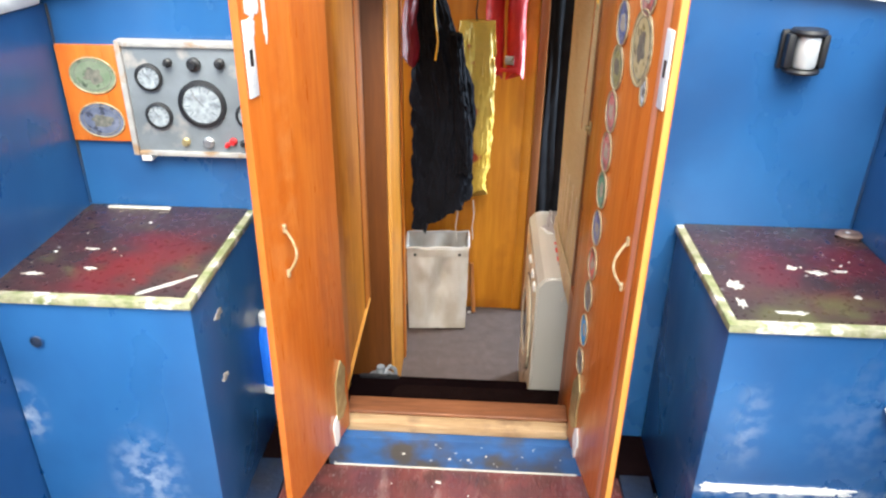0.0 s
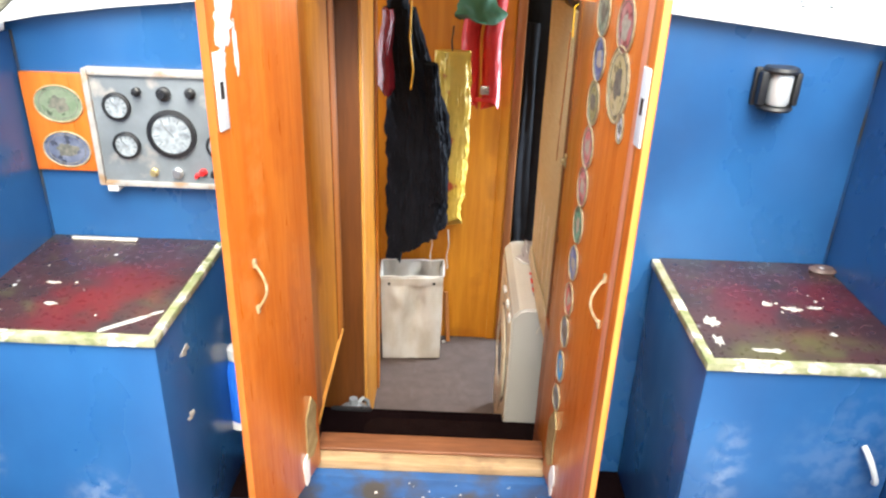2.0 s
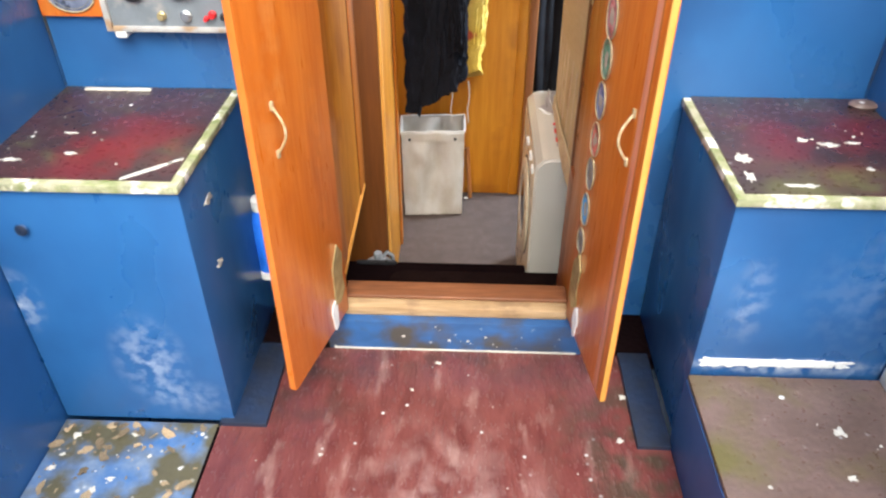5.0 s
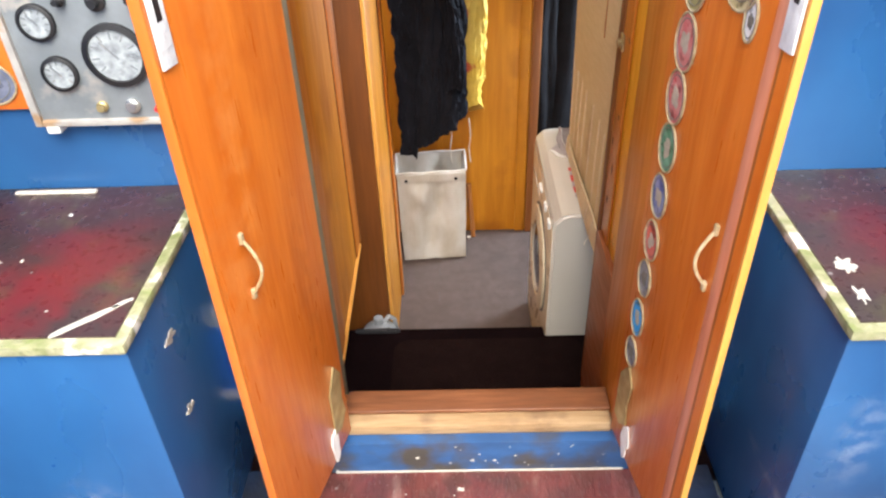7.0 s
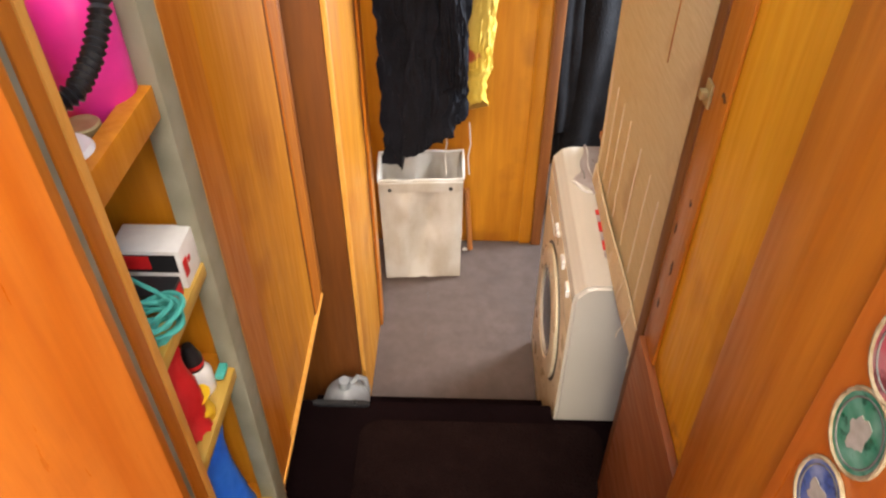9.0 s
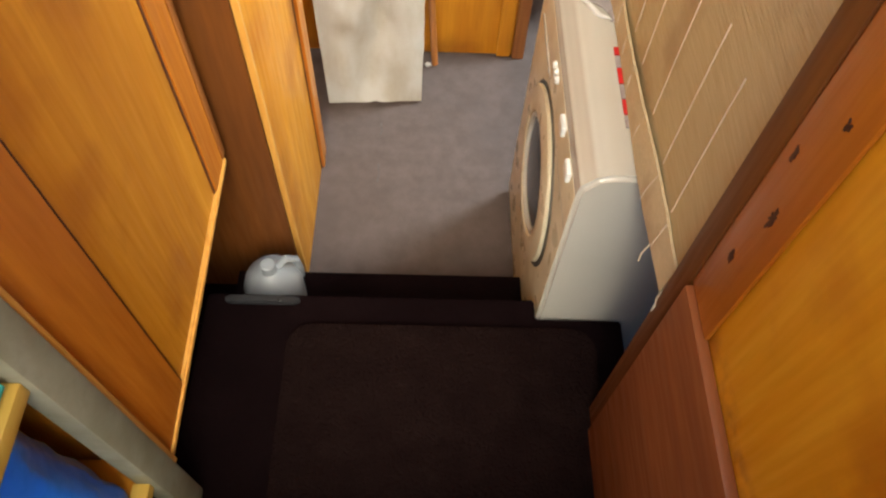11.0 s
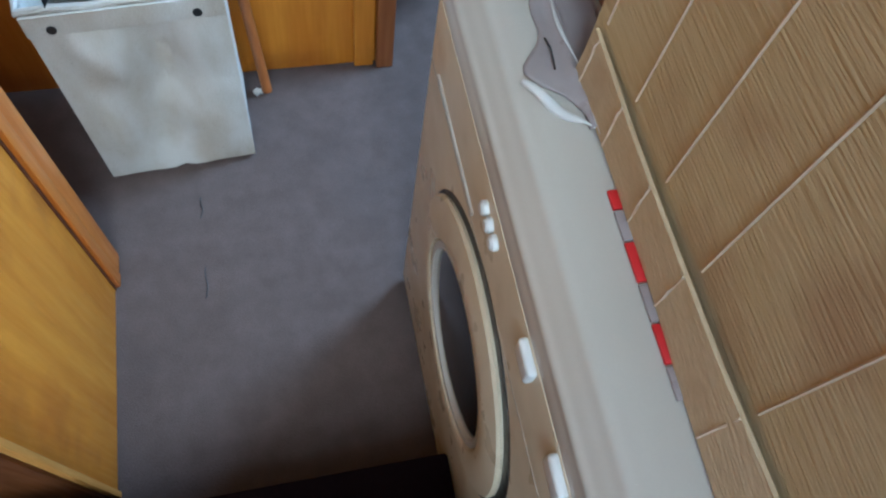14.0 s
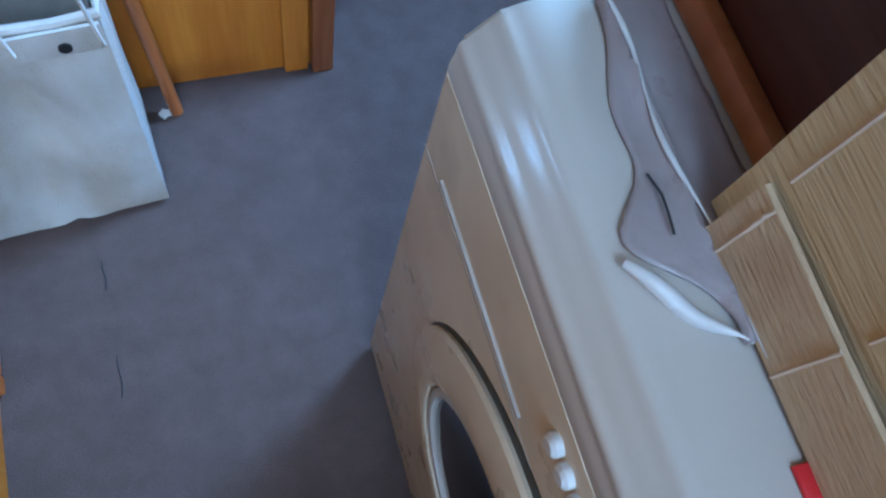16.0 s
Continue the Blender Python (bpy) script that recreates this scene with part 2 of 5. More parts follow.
brass = surf("tarnished_brass", (0.36, 0.27, 0.12), (0.5, 0.42, 0.22), 0.03, 0.45, 0.2, metal=0.6)
pale_brass = surf("worn_pale_brass", (0.46, 0.33, 0.15), (0.70, 0.60, 0.40), 0.012, 0.4, 0.2, metal=0.3)
black = surf("black_plastic", (0.012, 0.012, 0.014), (0.02, 0.02, 0.022), 0.1, 0.4, 0.05)
gauge_white = surf("gauge_face", (0.40, 0.44, 0.47), (0.13, 0.15, 0.17), 0.016, 0.35, 0.02)
carpet = surf("mauve_carpet", (0.094, 0.070, 0.062), (0.116, 0.088, 0.080), 0.05, 0.97, 0.4, (1, 1, 1), 420, spec=0.08, stain=((0.080, 0.062, 0.057), 4.0, 0.52, 0.8))
mat_brown = surf("brown_door_mat", (0.009, 0.0045, 0.0045), (0.014, 0.0075, 0.007), 0.05, 0.98, 1.0, (1, 1, 1), 160, spec=0.02, contrast=0.7)
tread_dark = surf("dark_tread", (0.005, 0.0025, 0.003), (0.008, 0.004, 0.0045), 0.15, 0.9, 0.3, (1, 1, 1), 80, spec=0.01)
machine_white = surf("machine_enamel", (0.55, 0.515, 0.455), (0.51, 0.475, 0.41), 0.3, 0.16, 0.0, (1, 1, 1), 300, contrast=0.08)
# Yellowed plastic, tinted warmer for the light bounced off the wood.
machine_cream = surf("machine_front_plastic", (0.66, 0.57, 0.41), (0.58, 0.48, 0.33), 0.12, 0.32, 0.0, (1, 1, 1), 14, contrast=0.14, stain=((0.46, 0.36, 0.23), 9.0, 0.56, 0.78))
canvas = surf("white_canvas", (0.58, 0.56, 0.53), (0.44, 0.39, 0.32), 0.11, 0.34, 0.2, (1.6, 1.6, 0.7), 220, contrast=0.2)
card = surf("corrugated_card", (0.60, 0.47, 0.24), (0.68, 0.56, 0.32), 0.2, 0.88, 0.35, (1, 3.0, 60), 6, contrast=0.2, stain=((0.50, 0.36, 0.19), 7.0, 0.58, 0.74))
card_edge = surf("card_edge", (0.68, 0.54, 0.33), (0.56, 0.43, 0.25), 0.03, 0.9, 0.4, (18, 3.0, 30), 12, contrast=0.3, stain=((0.50, 0.36, 0.21), 10.0, 0.54, 0.70))
card_crease = surf("card_crease", (0.66, 0.52, 0.36), (0.74, 0.62, 0.47), 0.03, 0.9, 0.2)
coat_black = surf("black_cloth", (0.005, 0.0055, 0.009), (0.009, 0.010, 0.016), 0.1, 0.92, 0.3, (1, 1, 1), 120, spec=0.15)
coat_navy = surf("navy_cloth", (0.010, 0.010, 0.012), (0.017, 0.017, 0.020), 0.1, 0.95, 0.3, (1, 1, 1), 120, spec=0.15)
yellow_cloth = surf("yellow_oilskin", (0.70, 0.46, 0.06), (0.76, 0.54, 0.12), 0.1, 0.5, 0.2, stain=((0.45, 0.08, 0.03), 11.0, 0.62, 0.68))
red_cloth = surf("red_nylon", (0.55, 0.012, 0.016), (0.65, 0.02, 0.025), 0.1, 0.5, 0.2)
crimson_cloth = surf("crimson_nylon", (0.17, 0.007, 0.020), (0.24, 0.011, 0.028), 0.1, 0.5, 0.2)
green_cloth = surf("green_cloth", (0.03, 0.10, 0.05), (0.05, 0.15, 0.08), 0.05, 0.7, 0.2)
pink_plastic = surf("pink_plastic", (0.80, 0.03, 0.30), (0.85, 0.05, 0.36), 0.1, 0.4, 0.05)
rope_green = surf("turquoise_rope", (0.05, 0.42, 0.36), (0.08, 0.52, 0.46), 0.02, 0.8, 0.6, (1, 1, 1), 200)
rope_grey = surf("grey_rope", (0.17, 0.165, 0.12), (0.30, 0.29, 0.23), 0.02, 0.9, 0.6, (1, 1, 1), 200)
blue_bag = surf("blue_plastic", (0.02, 0.15, 0.78), (0.03, 0.2, 0.84), 0.1, 0.4, 0.1)
yellow_plastic = surf("yellow_plastic", (0.85, 0.5, 0.02), (0.9, 0.58, 0.04), 0.1, 0.5, 0.05)
jug_white = surf("jug_plastic", (0.30, 0.32, 0.35), (0.23, 0.25, 0.28), 0.1, 0.45, 0.05)
white_plastic = surf("white_plastic", (0.78, 0.78, 0.76), (0.7, 0.7, 0.69), 0.1, 0.4, 0.05)
# Mauve-brown base stands for the dark wall reflected in the sheet.
clear_film = surf("thin_dull_film", (0.34, 0.29, 0.28), (0.42, 0.38, 0.38), 0.05, 0.34, 0.3)
leaf_brown = surf("dead_leaf", (0.16, 0.11, 0.06), (0.44, 0.34, 0.22), 0.02, 0.8, 0.4, vary=0.6)
grey_strip = surf("grey_green_paint", (0.20, 0.19, 0.13), (0.30, 0.29, 0.22), 0.05, 0.6, 0.2)
dish_grey = surf("smoky_plastic", (0.020, 0.021, 0.025), (0.013, 0.014, 0.018), 0.05, 0.5, 0.05)
water_mat = surf("grey_water", (0.12, 0.15, 0.16), (0.16, 0.19, 0.2), 3.0, 0.12, 0.2, (1, 1, 1), 3)
dock_mat = surf("grey_concrete", (0.42, 0.42, 0.4), (0.5, 0.5, 0.48), 1.0, 0.8, 0.3)
glass_dark = bpy.data.materials.new("dark_glass")
glass_dark.use_nodes = True
gd = glass_dark.node_tree.nodes["Principled BSDF"]
gd.inputs["Base Color"].default_value, gd.inputs["Roughness"].default_value = (0.012, 0.014, 0.018, 1), 0.03
gd.inputs["Specular IOR Level"].default_value = 0.5
lens_glass = bpy.data.materials.new("lens_glass")
lens_glass.use_nodes = True
lg = lens_glass.node_tree.nodes["Principled BSDF"]
lg.inputs["Base Color"].default_value, lg.inputs["Roughness"].default_value, lg.inputs["Metallic"].default_value = (0.55, 0.57, 0.58, 1), 0.2, 0.3


# ---- shapes ----
def solid(x0, x1, y0, y1, z0, z1, bev=0.003, seg=2):
    bm = bmesh.new()
    bmesh.ops.create_cube(bm, size=1)
    for v in bm.verts:
        v.co = Vector(((x0 + x1) / 2 + v.co.x * (x1 - x0), (y0 + y1) / 2 + v.co.y * (y1 - y0), (z0 + z1) / 2 + v.co.z * (z1 - z0)))
    if bev:
        bmesh.ops.bevel(bm, geom=bm.edges[:], offset=min(bev, 0.45 * min(x1 - x0, y1 - y0, z1 - z0)), segments=seg, profile=0.6, affect="EDGES")
    return bm


def prism(pts, axis, lo, hi, bev=0.0):
    """A closed outline swept along an axis: pts are the two other coordinates in xyz order."""
    bm = bmesh.new()
    place = {"x": lambda a, b, c: (c, a, b), "y": lambda a, b, c: (a, c, b), "z": lambda a, b, c: (a, b, c)}[axis]
    bottom = [bm.verts.new(place(a, b, lo)) for a, b in pts]
    top = [bm.verts.new(place(a, b, hi)) for a, b in pts]
    bm.faces.new(bottom), bm.faces.new(top)
    for i in range(len(pts)):
        j = (i + 1) % len(pts)
        bm.faces.new((bottom[i], bottom[j], top[j], top[i]))
    bmesh.ops.recalc_face_normals(bm, faces=bm.faces[:])
    if bev:
        bmesh.ops.bevel(bm, geom=bm.edges[:], offset=bev, segments=2, affect="EDGES")
    return bm


def moved(bm, m):
    bmesh.ops.transform(bm, matrix=m, verts=bm.verts[:])
    return bm


def lathe(profile, n=28):
    """Turned about z: profile is (radius, height) from the bottom up."""
    bm = bmesh.new()
    rings = []
    for r, z in profile:
        rings.append([bm.verts.new((r * math.cos(2 * math.pi * i / n), r * math.sin(2 * math.pi * i / n), z)) for i in range(n)])
    for a, b in zip(rings, rings[1:]):
        for i in range(n):
            j = (i + 1) % n
            bm.faces.new((a[i], a[j], b[j], b[i]))
    bm.faces.new(rings[0][::-1]), bm.faces.new(rings[-1])
    bmesh.ops.recalc_face_normals(bm, faces=bm.faces[:])
    for f in bm.faces:
        f.smooth = len(f.verts) == 4
    return bm


def tube(points, r, n=10, closed=False):
    """A round bar along a line of points."""
    bm = bmesh.new()
    pts = [Vector(p) for p in points]
    rings = []
    for i, p in enumerate(pts):
        a = pts[(i - 1) % len(pts)] if closed or i else p
        b = pts[(i + 1) % len(pts)] if closed or i < len(pts) - 1 else p
        d = (b - a).normalized()
        u = d.cross(Vector((0.31, 0.17, 0.93))).normalized()
        v = d.cross(u)
        rr = r(i / (len(pts) - 1)) if callable(r) else r
        rings.append([bm.verts.new(p + rr * (u * math.cos(2 * math.pi * k / n) + v * math.sin(2 * math.pi * k / n))) for k in range(n)])
    pairs = list(zip(rings, rings[1:])) + ([(rings[-1], rings[0])] if closed else [])
    for a, b in pairs:
        for k in range(n):
            j = (k + 1) % n
            bm.faces.new((a[k], a[j], b[j], b[k])).smooth = True
    if not closed:
        bm.faces.new(rings[0][::-1]), bm.faces.new(rings[-1])
    bmesh.ops.recalc_face_normals(bm, faces=bm.faces[:])
    return bm


def drape(x, y, z0, z1, width, depth, folds, wave, n=64, rows=26, seed=1, slant=0.0, hem=None, crumple=0.0, shift=None):
    """Hanging cloth: a closed, folded tube; width and depth are functions of the height from 0 (hem) to 1 (top)."""
    bm = bmesh.new()
    rings = []
    for k in range(rows + 1):
        h = k / rows
        ring = []
        for i in range(n):
            a = 2 * math.pi * i / n
            wv = 1 + wave * (1 - 0.6 * h) * math.sin(folds * a + 1.7 * math.sin(3 * h + seed)) + 0.10 * noise.noise(Vector((3 * math.cos(a), 3 * math.sin(a), 7 * h + seed))) + crumple * noise.noise(Vector((9 * math.cos(a), 9 * math.sin(a), 15 * h + seed)))
            sway = 0.018 * noise.noise(Vector((seed, 2.3 * h, 0.4))) + (shift(h) if shift else 0.0)
            ring.append(bm.verts.new((x + sway + width(h) * 0.5 * math.cos(a) * wv, y + depth(h) * 0.5 * math.sin(a) * wv,
                                      z0 + (z1 - z0) * h + ((hem(math.cos(a)) if hem else slant * math.cos(a)) + 0.02 * math.sin(2 * a + seed) + 0.012 * noise.noise(Vector((5 * a, seed, 0)))) * (1 - h))))
        rings.append(ring)
    for a, b in zip(rings, rings[1:]):
        for i in range(n):
            j = (i + 1) % n
            bm.faces.new((a[i], a[j], b[j], b[i])).smooth = True
    bm.faces.new(rings[0][::-1]), bm.faces.new(rings[-1])
    return bm


def mesh_of(name, bm, material):
    me = bpy.data.meshes.new(name)
    bm.to_mesh(me)
    bm.free()
    me.materials.append(material)
    me.set_sharp_from_angle(angle=radians(38))
    return me


def part(name, bm, material, parent, label=""):
    ob = new(name, mesh_of(name, bm, material))
    ob.parent = parent
    if parent.type == "EMPTY":
        ob.matrix_parent_inverse = parent.matrix_basis.inverted()
    return tagged(ob, label) if label else ob


def thing(name, at, label, category, group=""):
    ob = new(name)
    ob.location = at
    ob.empty_display_size = 0.05
    bpy.context.view_layer.update()
    return tagged(ob, label, category, group)


def single(name, bm, material, label, category, group=""):
    return tagged(new(name, mesh_of(name, bm, material)), label, category, group)


def structure(name, bm, material, label, category="wall"):
    return tagged(new(name, mesh_of(name, bm, material)), label, category, "", "structure")


def ellipse(a, b, n=26):
    return [(a * math.cos(2 * math.pi * i / n), b * math.sin(2 * math.pi * i / n)) for i in range(n)]


# ---- levels and lines of the plan ----
SOLE = -0.77          # cabin floor
FACE = 1.65           # bulkhead, cockpit side
SEAT = 0.68           # top of the side lockers
LH, RH = -0.335, 0.264  # hinge lines of the two door leaves
HINGE_Y = 1.50

# ---- outside ----
structure("water", solid(-400, 400, -400, 400, -1.35, -1.25, 0), water_mat, "grey harbour water round the boat", "water")
structure("pavement_quay", solid(3.2, 16, -30, 60, -1.3, 0.75, 0.03), dock_mat, "grey concrete quay beside the boat", "quay")

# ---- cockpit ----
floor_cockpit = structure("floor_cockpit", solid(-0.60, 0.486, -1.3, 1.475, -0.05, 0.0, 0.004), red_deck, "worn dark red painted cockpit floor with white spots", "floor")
floor_side = structure("floor_side", solid(-0.988, -0.606, -1.3, 1.2, -0.06, -0.004, 0.003), blue_floor, "dirty blue painted side floor with dead leaves", "floor")
# Near-black colour on these strips stands for the shade beside the doors.
structure("floor_recess_left", solid(-0.606, -0.30, 1.475, FACE, -0.05, -0.002, 0.003), tread_dark, "floor strip beside the door, shade put into its colour", "floor")
structure("floor_recess_right", solid(0.25, 0.53, 1.475, FACE, -0.05, -0.002, 0.003), tread_dark, "floor strip beside the door, shade put into its colour", "floor")
structure("kerb_left", solid(-0.60, -0.485, 1.19, 1.475, -0.05, 0.012, 0.004), navy_shade_grime, "dark blue grimy floor edging, darkened for shade", "trim")
structure("kerb_right", solid(0.405, 0.486, 1.16, 1.475, -0.05, 0.012, 0.004), navy_shade_grime, "dark blue grimy floor edging, darkened for shade", "trim")
side_step = thing("side_step", (0.8, 0.5, 0), "raised blue side step with a spotted brown top", "step")
part("riser", solid(0.487, 0.913, -1.29, 1.195, -0.05, 0.205, 0.004), blue, side_step)
part("tread", solid(0.489, 0.912, -1.29, 1.193, 0.2055, 0.22, 0.004), brown_deck, side_step, "brown worn tread with white spots")


def camber(x):
    return 1.275 - 0.085 * x * x


def bulkhead(name, xs):
    """A bulkhead panel whose top follows the deck's camber."""
    pts = [(xs[0], -0.9)] + [(xs[1], -0.9)] + [(xs[1] + (xs[0] - xs[1]) * i / 8, camber(xs[1] + (xs[0] - xs[1]) * i / 8)) for i in range(9)]
    return structure(name, prism(pts, "y", FACE, FACE + 0.03), blue, "blue painted plywood bulkhead", "wall")


bulkhead("wall_bulkhead_left", (-1.30, LH - 0.096))
bulkhead("wall_bulkhead_right", (RH + 0.046, 1.30))
for s, name, cx in ((-1, "wall_coaming_left", 0.99), (1, "wall_coaming_right", 0.915)):
    structure(name, solid(min(s * cx, s * 1.04), max(s * cx, s * 1.04), -1.3, FACE - 0.002, -0.9, 1.17, 0.003), blue, "blue painted cockpit side", "wall")
    structure("trim_" + ("left" if s < 0 else "right"), solid(min(s * (cx - 0.012), s * 1.3), max(s * (cx - 0.012), s * 1.3), -1.3, FACE - 0.03, 1.172, 1.20, 0.01), white_gel, "white coaming cap", "trim")
structure("wall_transom", solid(-0.985, 0.91, -1.34, -1.3, -0.9, 0.75, 0.003), blue, "blue painted aft cockpit wall", "wall")
for s, x in ((-1, -0.987), (1, 0.912)):
    structure("trim_corner", solid(x - 0.0025, x + 0.0025, FACE - 0.004, FACE - 0.001, SEAT + 0.002, 1.17, 0.001), blue_dirty, "thin worn corner seam", "trim")


def locker(name, x0, x1, label):
    """A side locker with a moss-edged plywood lid."""
    t = thing(name, ((x0 + x1) / 2, 1.42, 0), label, "locker", "side lockers")
    part("body", solid(x0, x1, 1.205, FACE - 0.002, 0.0 if x0 < 0 else 0.0, SEAT - 0.022, 0.006), blue_scuffed, t, "blue painted box")
    part("lid", solid(x0 + (0 if x0 < 0 else -0.006), x1 + (0.006 if x0 < 0 else 0), 1.193, FACE - 0.003, SEAT - 0.0215, SEAT - 0.003, 0.004), mossy, t, "plywood lid with mossy pale edges")
    inset = (x0 + 0.004, x1 - 0.012) if x0 < 0 else (x0 + 0.012, x1 - 0.004)
    part("lid_top", solid(inset[0], inset[1], 1.212, FACE - 0.0035, SEAT - 0.004, SEAT, 0.0015), red_seat, t, "flaking dark red top")
    return t


left_locker = locker("side_locker", -0.988, -0.567, "blue side locker with flaking dark red lid")
right_locker = locker("side_locker", 0.497, 0.913, "blue side locker with spotted dark red lid and white-streaked front")
weathered = surf("weathered_paint", (0.50, 0.47, 0.41), (0.62, 0.6, 0.55), 0.02, 0.7, 0.4)
part("batten", solid(-0.93, -0.77, FACE - 0.03, FACE - 0.018, SEAT, SEAT + 0.005, 0.002), weathered, left_locker)



def flake(at, rx, ry, seed, parent=None, material=None, name="paint_patch", axis="z", h=0.0015):
    """A ragged patch of bare or flaked paint."""
    rnd = random.Random(seed)
    pts = []
    off = rnd.random() * 50
    for i in range(30):
        a = 2 * math.pi * i / 30
        k = max(0.25, 0.8 + 0.9 * noise.noise(Vector((2.3 * math.cos(a), 2.3 * math.sin(a), off))))
        pts.append((rx * k * math.cos(a), ry * k * math.sin(a)))
    bm = prism(pts, axis, 0, h)
    return part(name, moved(bm, Matrix.Translation(at)), material or flaked, parent)


# chips and bird lime on the lids and box fronts
for cx, cy, turn, rx, ry, k in ((-0.632, 1.252, 42, 0.062, 0.009, 81), (-0.595, 1.287, 40, 0.02, 0.006, 82)):
    part("paint_patch", moved(prism([(rx * q * math.cos(a), ry * q * math.sin(a)) for a, q in [(2 * math.pi * i / 24, 0.85 + 0.35 * noise.noise(Vector((i * 0.31, k + 0.5, 0.5)))) for i in range(24)]], "z", 0, 0.0014), Matrix.Translation((cx, cy, SEAT)) @ Matrix.Rotation(radians(turn), 4, "Z")), weathered, left_locker)
for x, y, a, b, k in ((-0.82, 1.31, 0.016, 0.009, 1), (-0.86, 1.40, 0.02, 0.006, 2), (-0.93, 1.28, 0.03, 0.01, 4)):
    flake((x, y, SEAT), a * 0.8, b * 0.7, k, left_locker, weathered)
for x, y, a, b, k in ((0.545, 1.345, 0.02, 0.035, 5), (0.535, 1.27, 0.012, 0.03, 6), (0.74, 1.41, 0.03, 0.014, 7), (0.69, 1.43, 0.016, 0.012, 8), (0.79, 1.42, 0.02, 0.01, 9), (0.78, 1.31, 0.012, 0.01, 10), (0.63, 1.24, 0.04, 0.012, 11)):
    flake((x, y, SEAT), a * 0.8, b * 0.7, k, right_locker, weathered)
part("white_streak", solid(0.53, 0.80, 1.2005, 1.2045, 0.243, 0.262, 0.002), flaked, right_locker, "flaked white paint line")
for i in range(7):
    flake((0.54 + 0.045 * i, 1.2045, 0.252), 0.035, 0.012, 20 + i, right_locker, None, "paint_patch", "y", -0.003)
part("pull_handle", tube([(0.86 + 0.022 * (math.cos(a)), 1.197 - 0.018 * math.sin(a), 0.447 + 0.045 * math.sin(a * 1.0 - math.pi / 2)) for a in [math.pi * i / 10 for i in range(11)]], 0.006), white_plastic, right_locker, "white curved pull handle")


for y, z in ((1.334, 0.561), (1.322, 0.40)):
    flake((-0.5665, y, z), 0.022, 0.010, int(y * 1000), left_locker, weathered, "paint_patch", "x", 0.002)
structure("trim_step", solid(0.902, 0.9145, -1.29, 1.19, 0.2205, 0.262, 0.004), weathered, "pale flaking lath along the side step", "trim")
structure("trim_floor_seam", solid(-0.6055, -0.6005, -1.29, 1.185, -0.03, 0.0015, 0.001), tread_dark, "dark open seam beside the red floor", "trim")


# white specks and bird lime, larger ones as pieces of their own
speck_rng = random.Random(11)


def specks(parent, count, x0, x1, y0, y1, z, big):
    for i in range(count):
        r = 0.0016 + big * speck_rng.random() ** 3
        flake((x0 + (x1 - x0) * speck_rng.random(), y0 + (y1 - y0) * speck_rng.random(), z), r, r * (0.5 + 0.7 * speck_rng.random()), 200 + i, parent, weathered)


specks(floor_cockpit, 26, -0.5, 0.4, 0.7, 1.44, 0.0, 0.008)
specks(side_step, 16, 0.53, 0.88, 0.75, 1.17, 0.22, 0.014)
specks(right_locker, 6, 0.60, 0.89, 1.25, 1.5, SEAT, 0.005)
specks(left_locker, 5, -0.96, -0.66, 1.25, 1.5, SEAT, 0.005)
specks(floor_side, 30, -0.97, -0.62, 0.75, 1.18, -0.004, 0.012)

# dead leaves on the side floor
def leaf_mesh(seed):
    rnd = random.Random(seed)
    bm = bmesh.new()
    ring = []
    for i in range(12):
        a = 2 * math.pi * i / 12
        r = 0.75 + 0.35 * rnd.random()
        ring.append(bm.verts.new((r * math.cos(a), 0.75 * r * math.sin(a), 0.25 * rnd.random())))
    mid = bm.verts.new((0, 0, 0.08))
    for i in range(12):
        bm.faces.new((mid, ring[i], ring[(i + 1) % 12]))
    return mesh_of("leaf", bm, leaf_brown)


leaf_data = [leaf_mesh(k) for k in range(4)]
litter_rng = random.Random(5)
for i in range(120):
    r = 0.004 + 0.020 * litter_rng.random() ** 3
    x = -0.975 + 0.36 * litter_rng.random() ** 1.3
    y = 1.185 - 0.46 * litter_rng.random() ** 2.2
    if i == 0:
        x, y, r = -0.715, 1.16, 0.026
    ob = new("dead_leaf", leaf_data[i % 4])
    ob.matrix_basis = pose(x, y, -0.003, 25 * litter_rng.random(), 25 * litter_rng.random(), 360 * litter_rng.random()) @ Matrix.Diagonal((r, r * (0.5 + 0.5 * litter_rng.random()), r, 1))
    tagged(ob, "dry curled brown leaf on the blue side floor", "leaf", "dead leaves")

# ---- instrument panel on the bulkhead ----
board = thing("plaque_board", (-0.905, FACE, 0.97), "varnished board with two oval plaques on the bulkhead", "plaque board")
part("board", solid(-0.985, -0.832, FACE - 0.014, FACE - 0.0005, 0.852, 1.082, 0.004), door_wood, board)
agate = {}
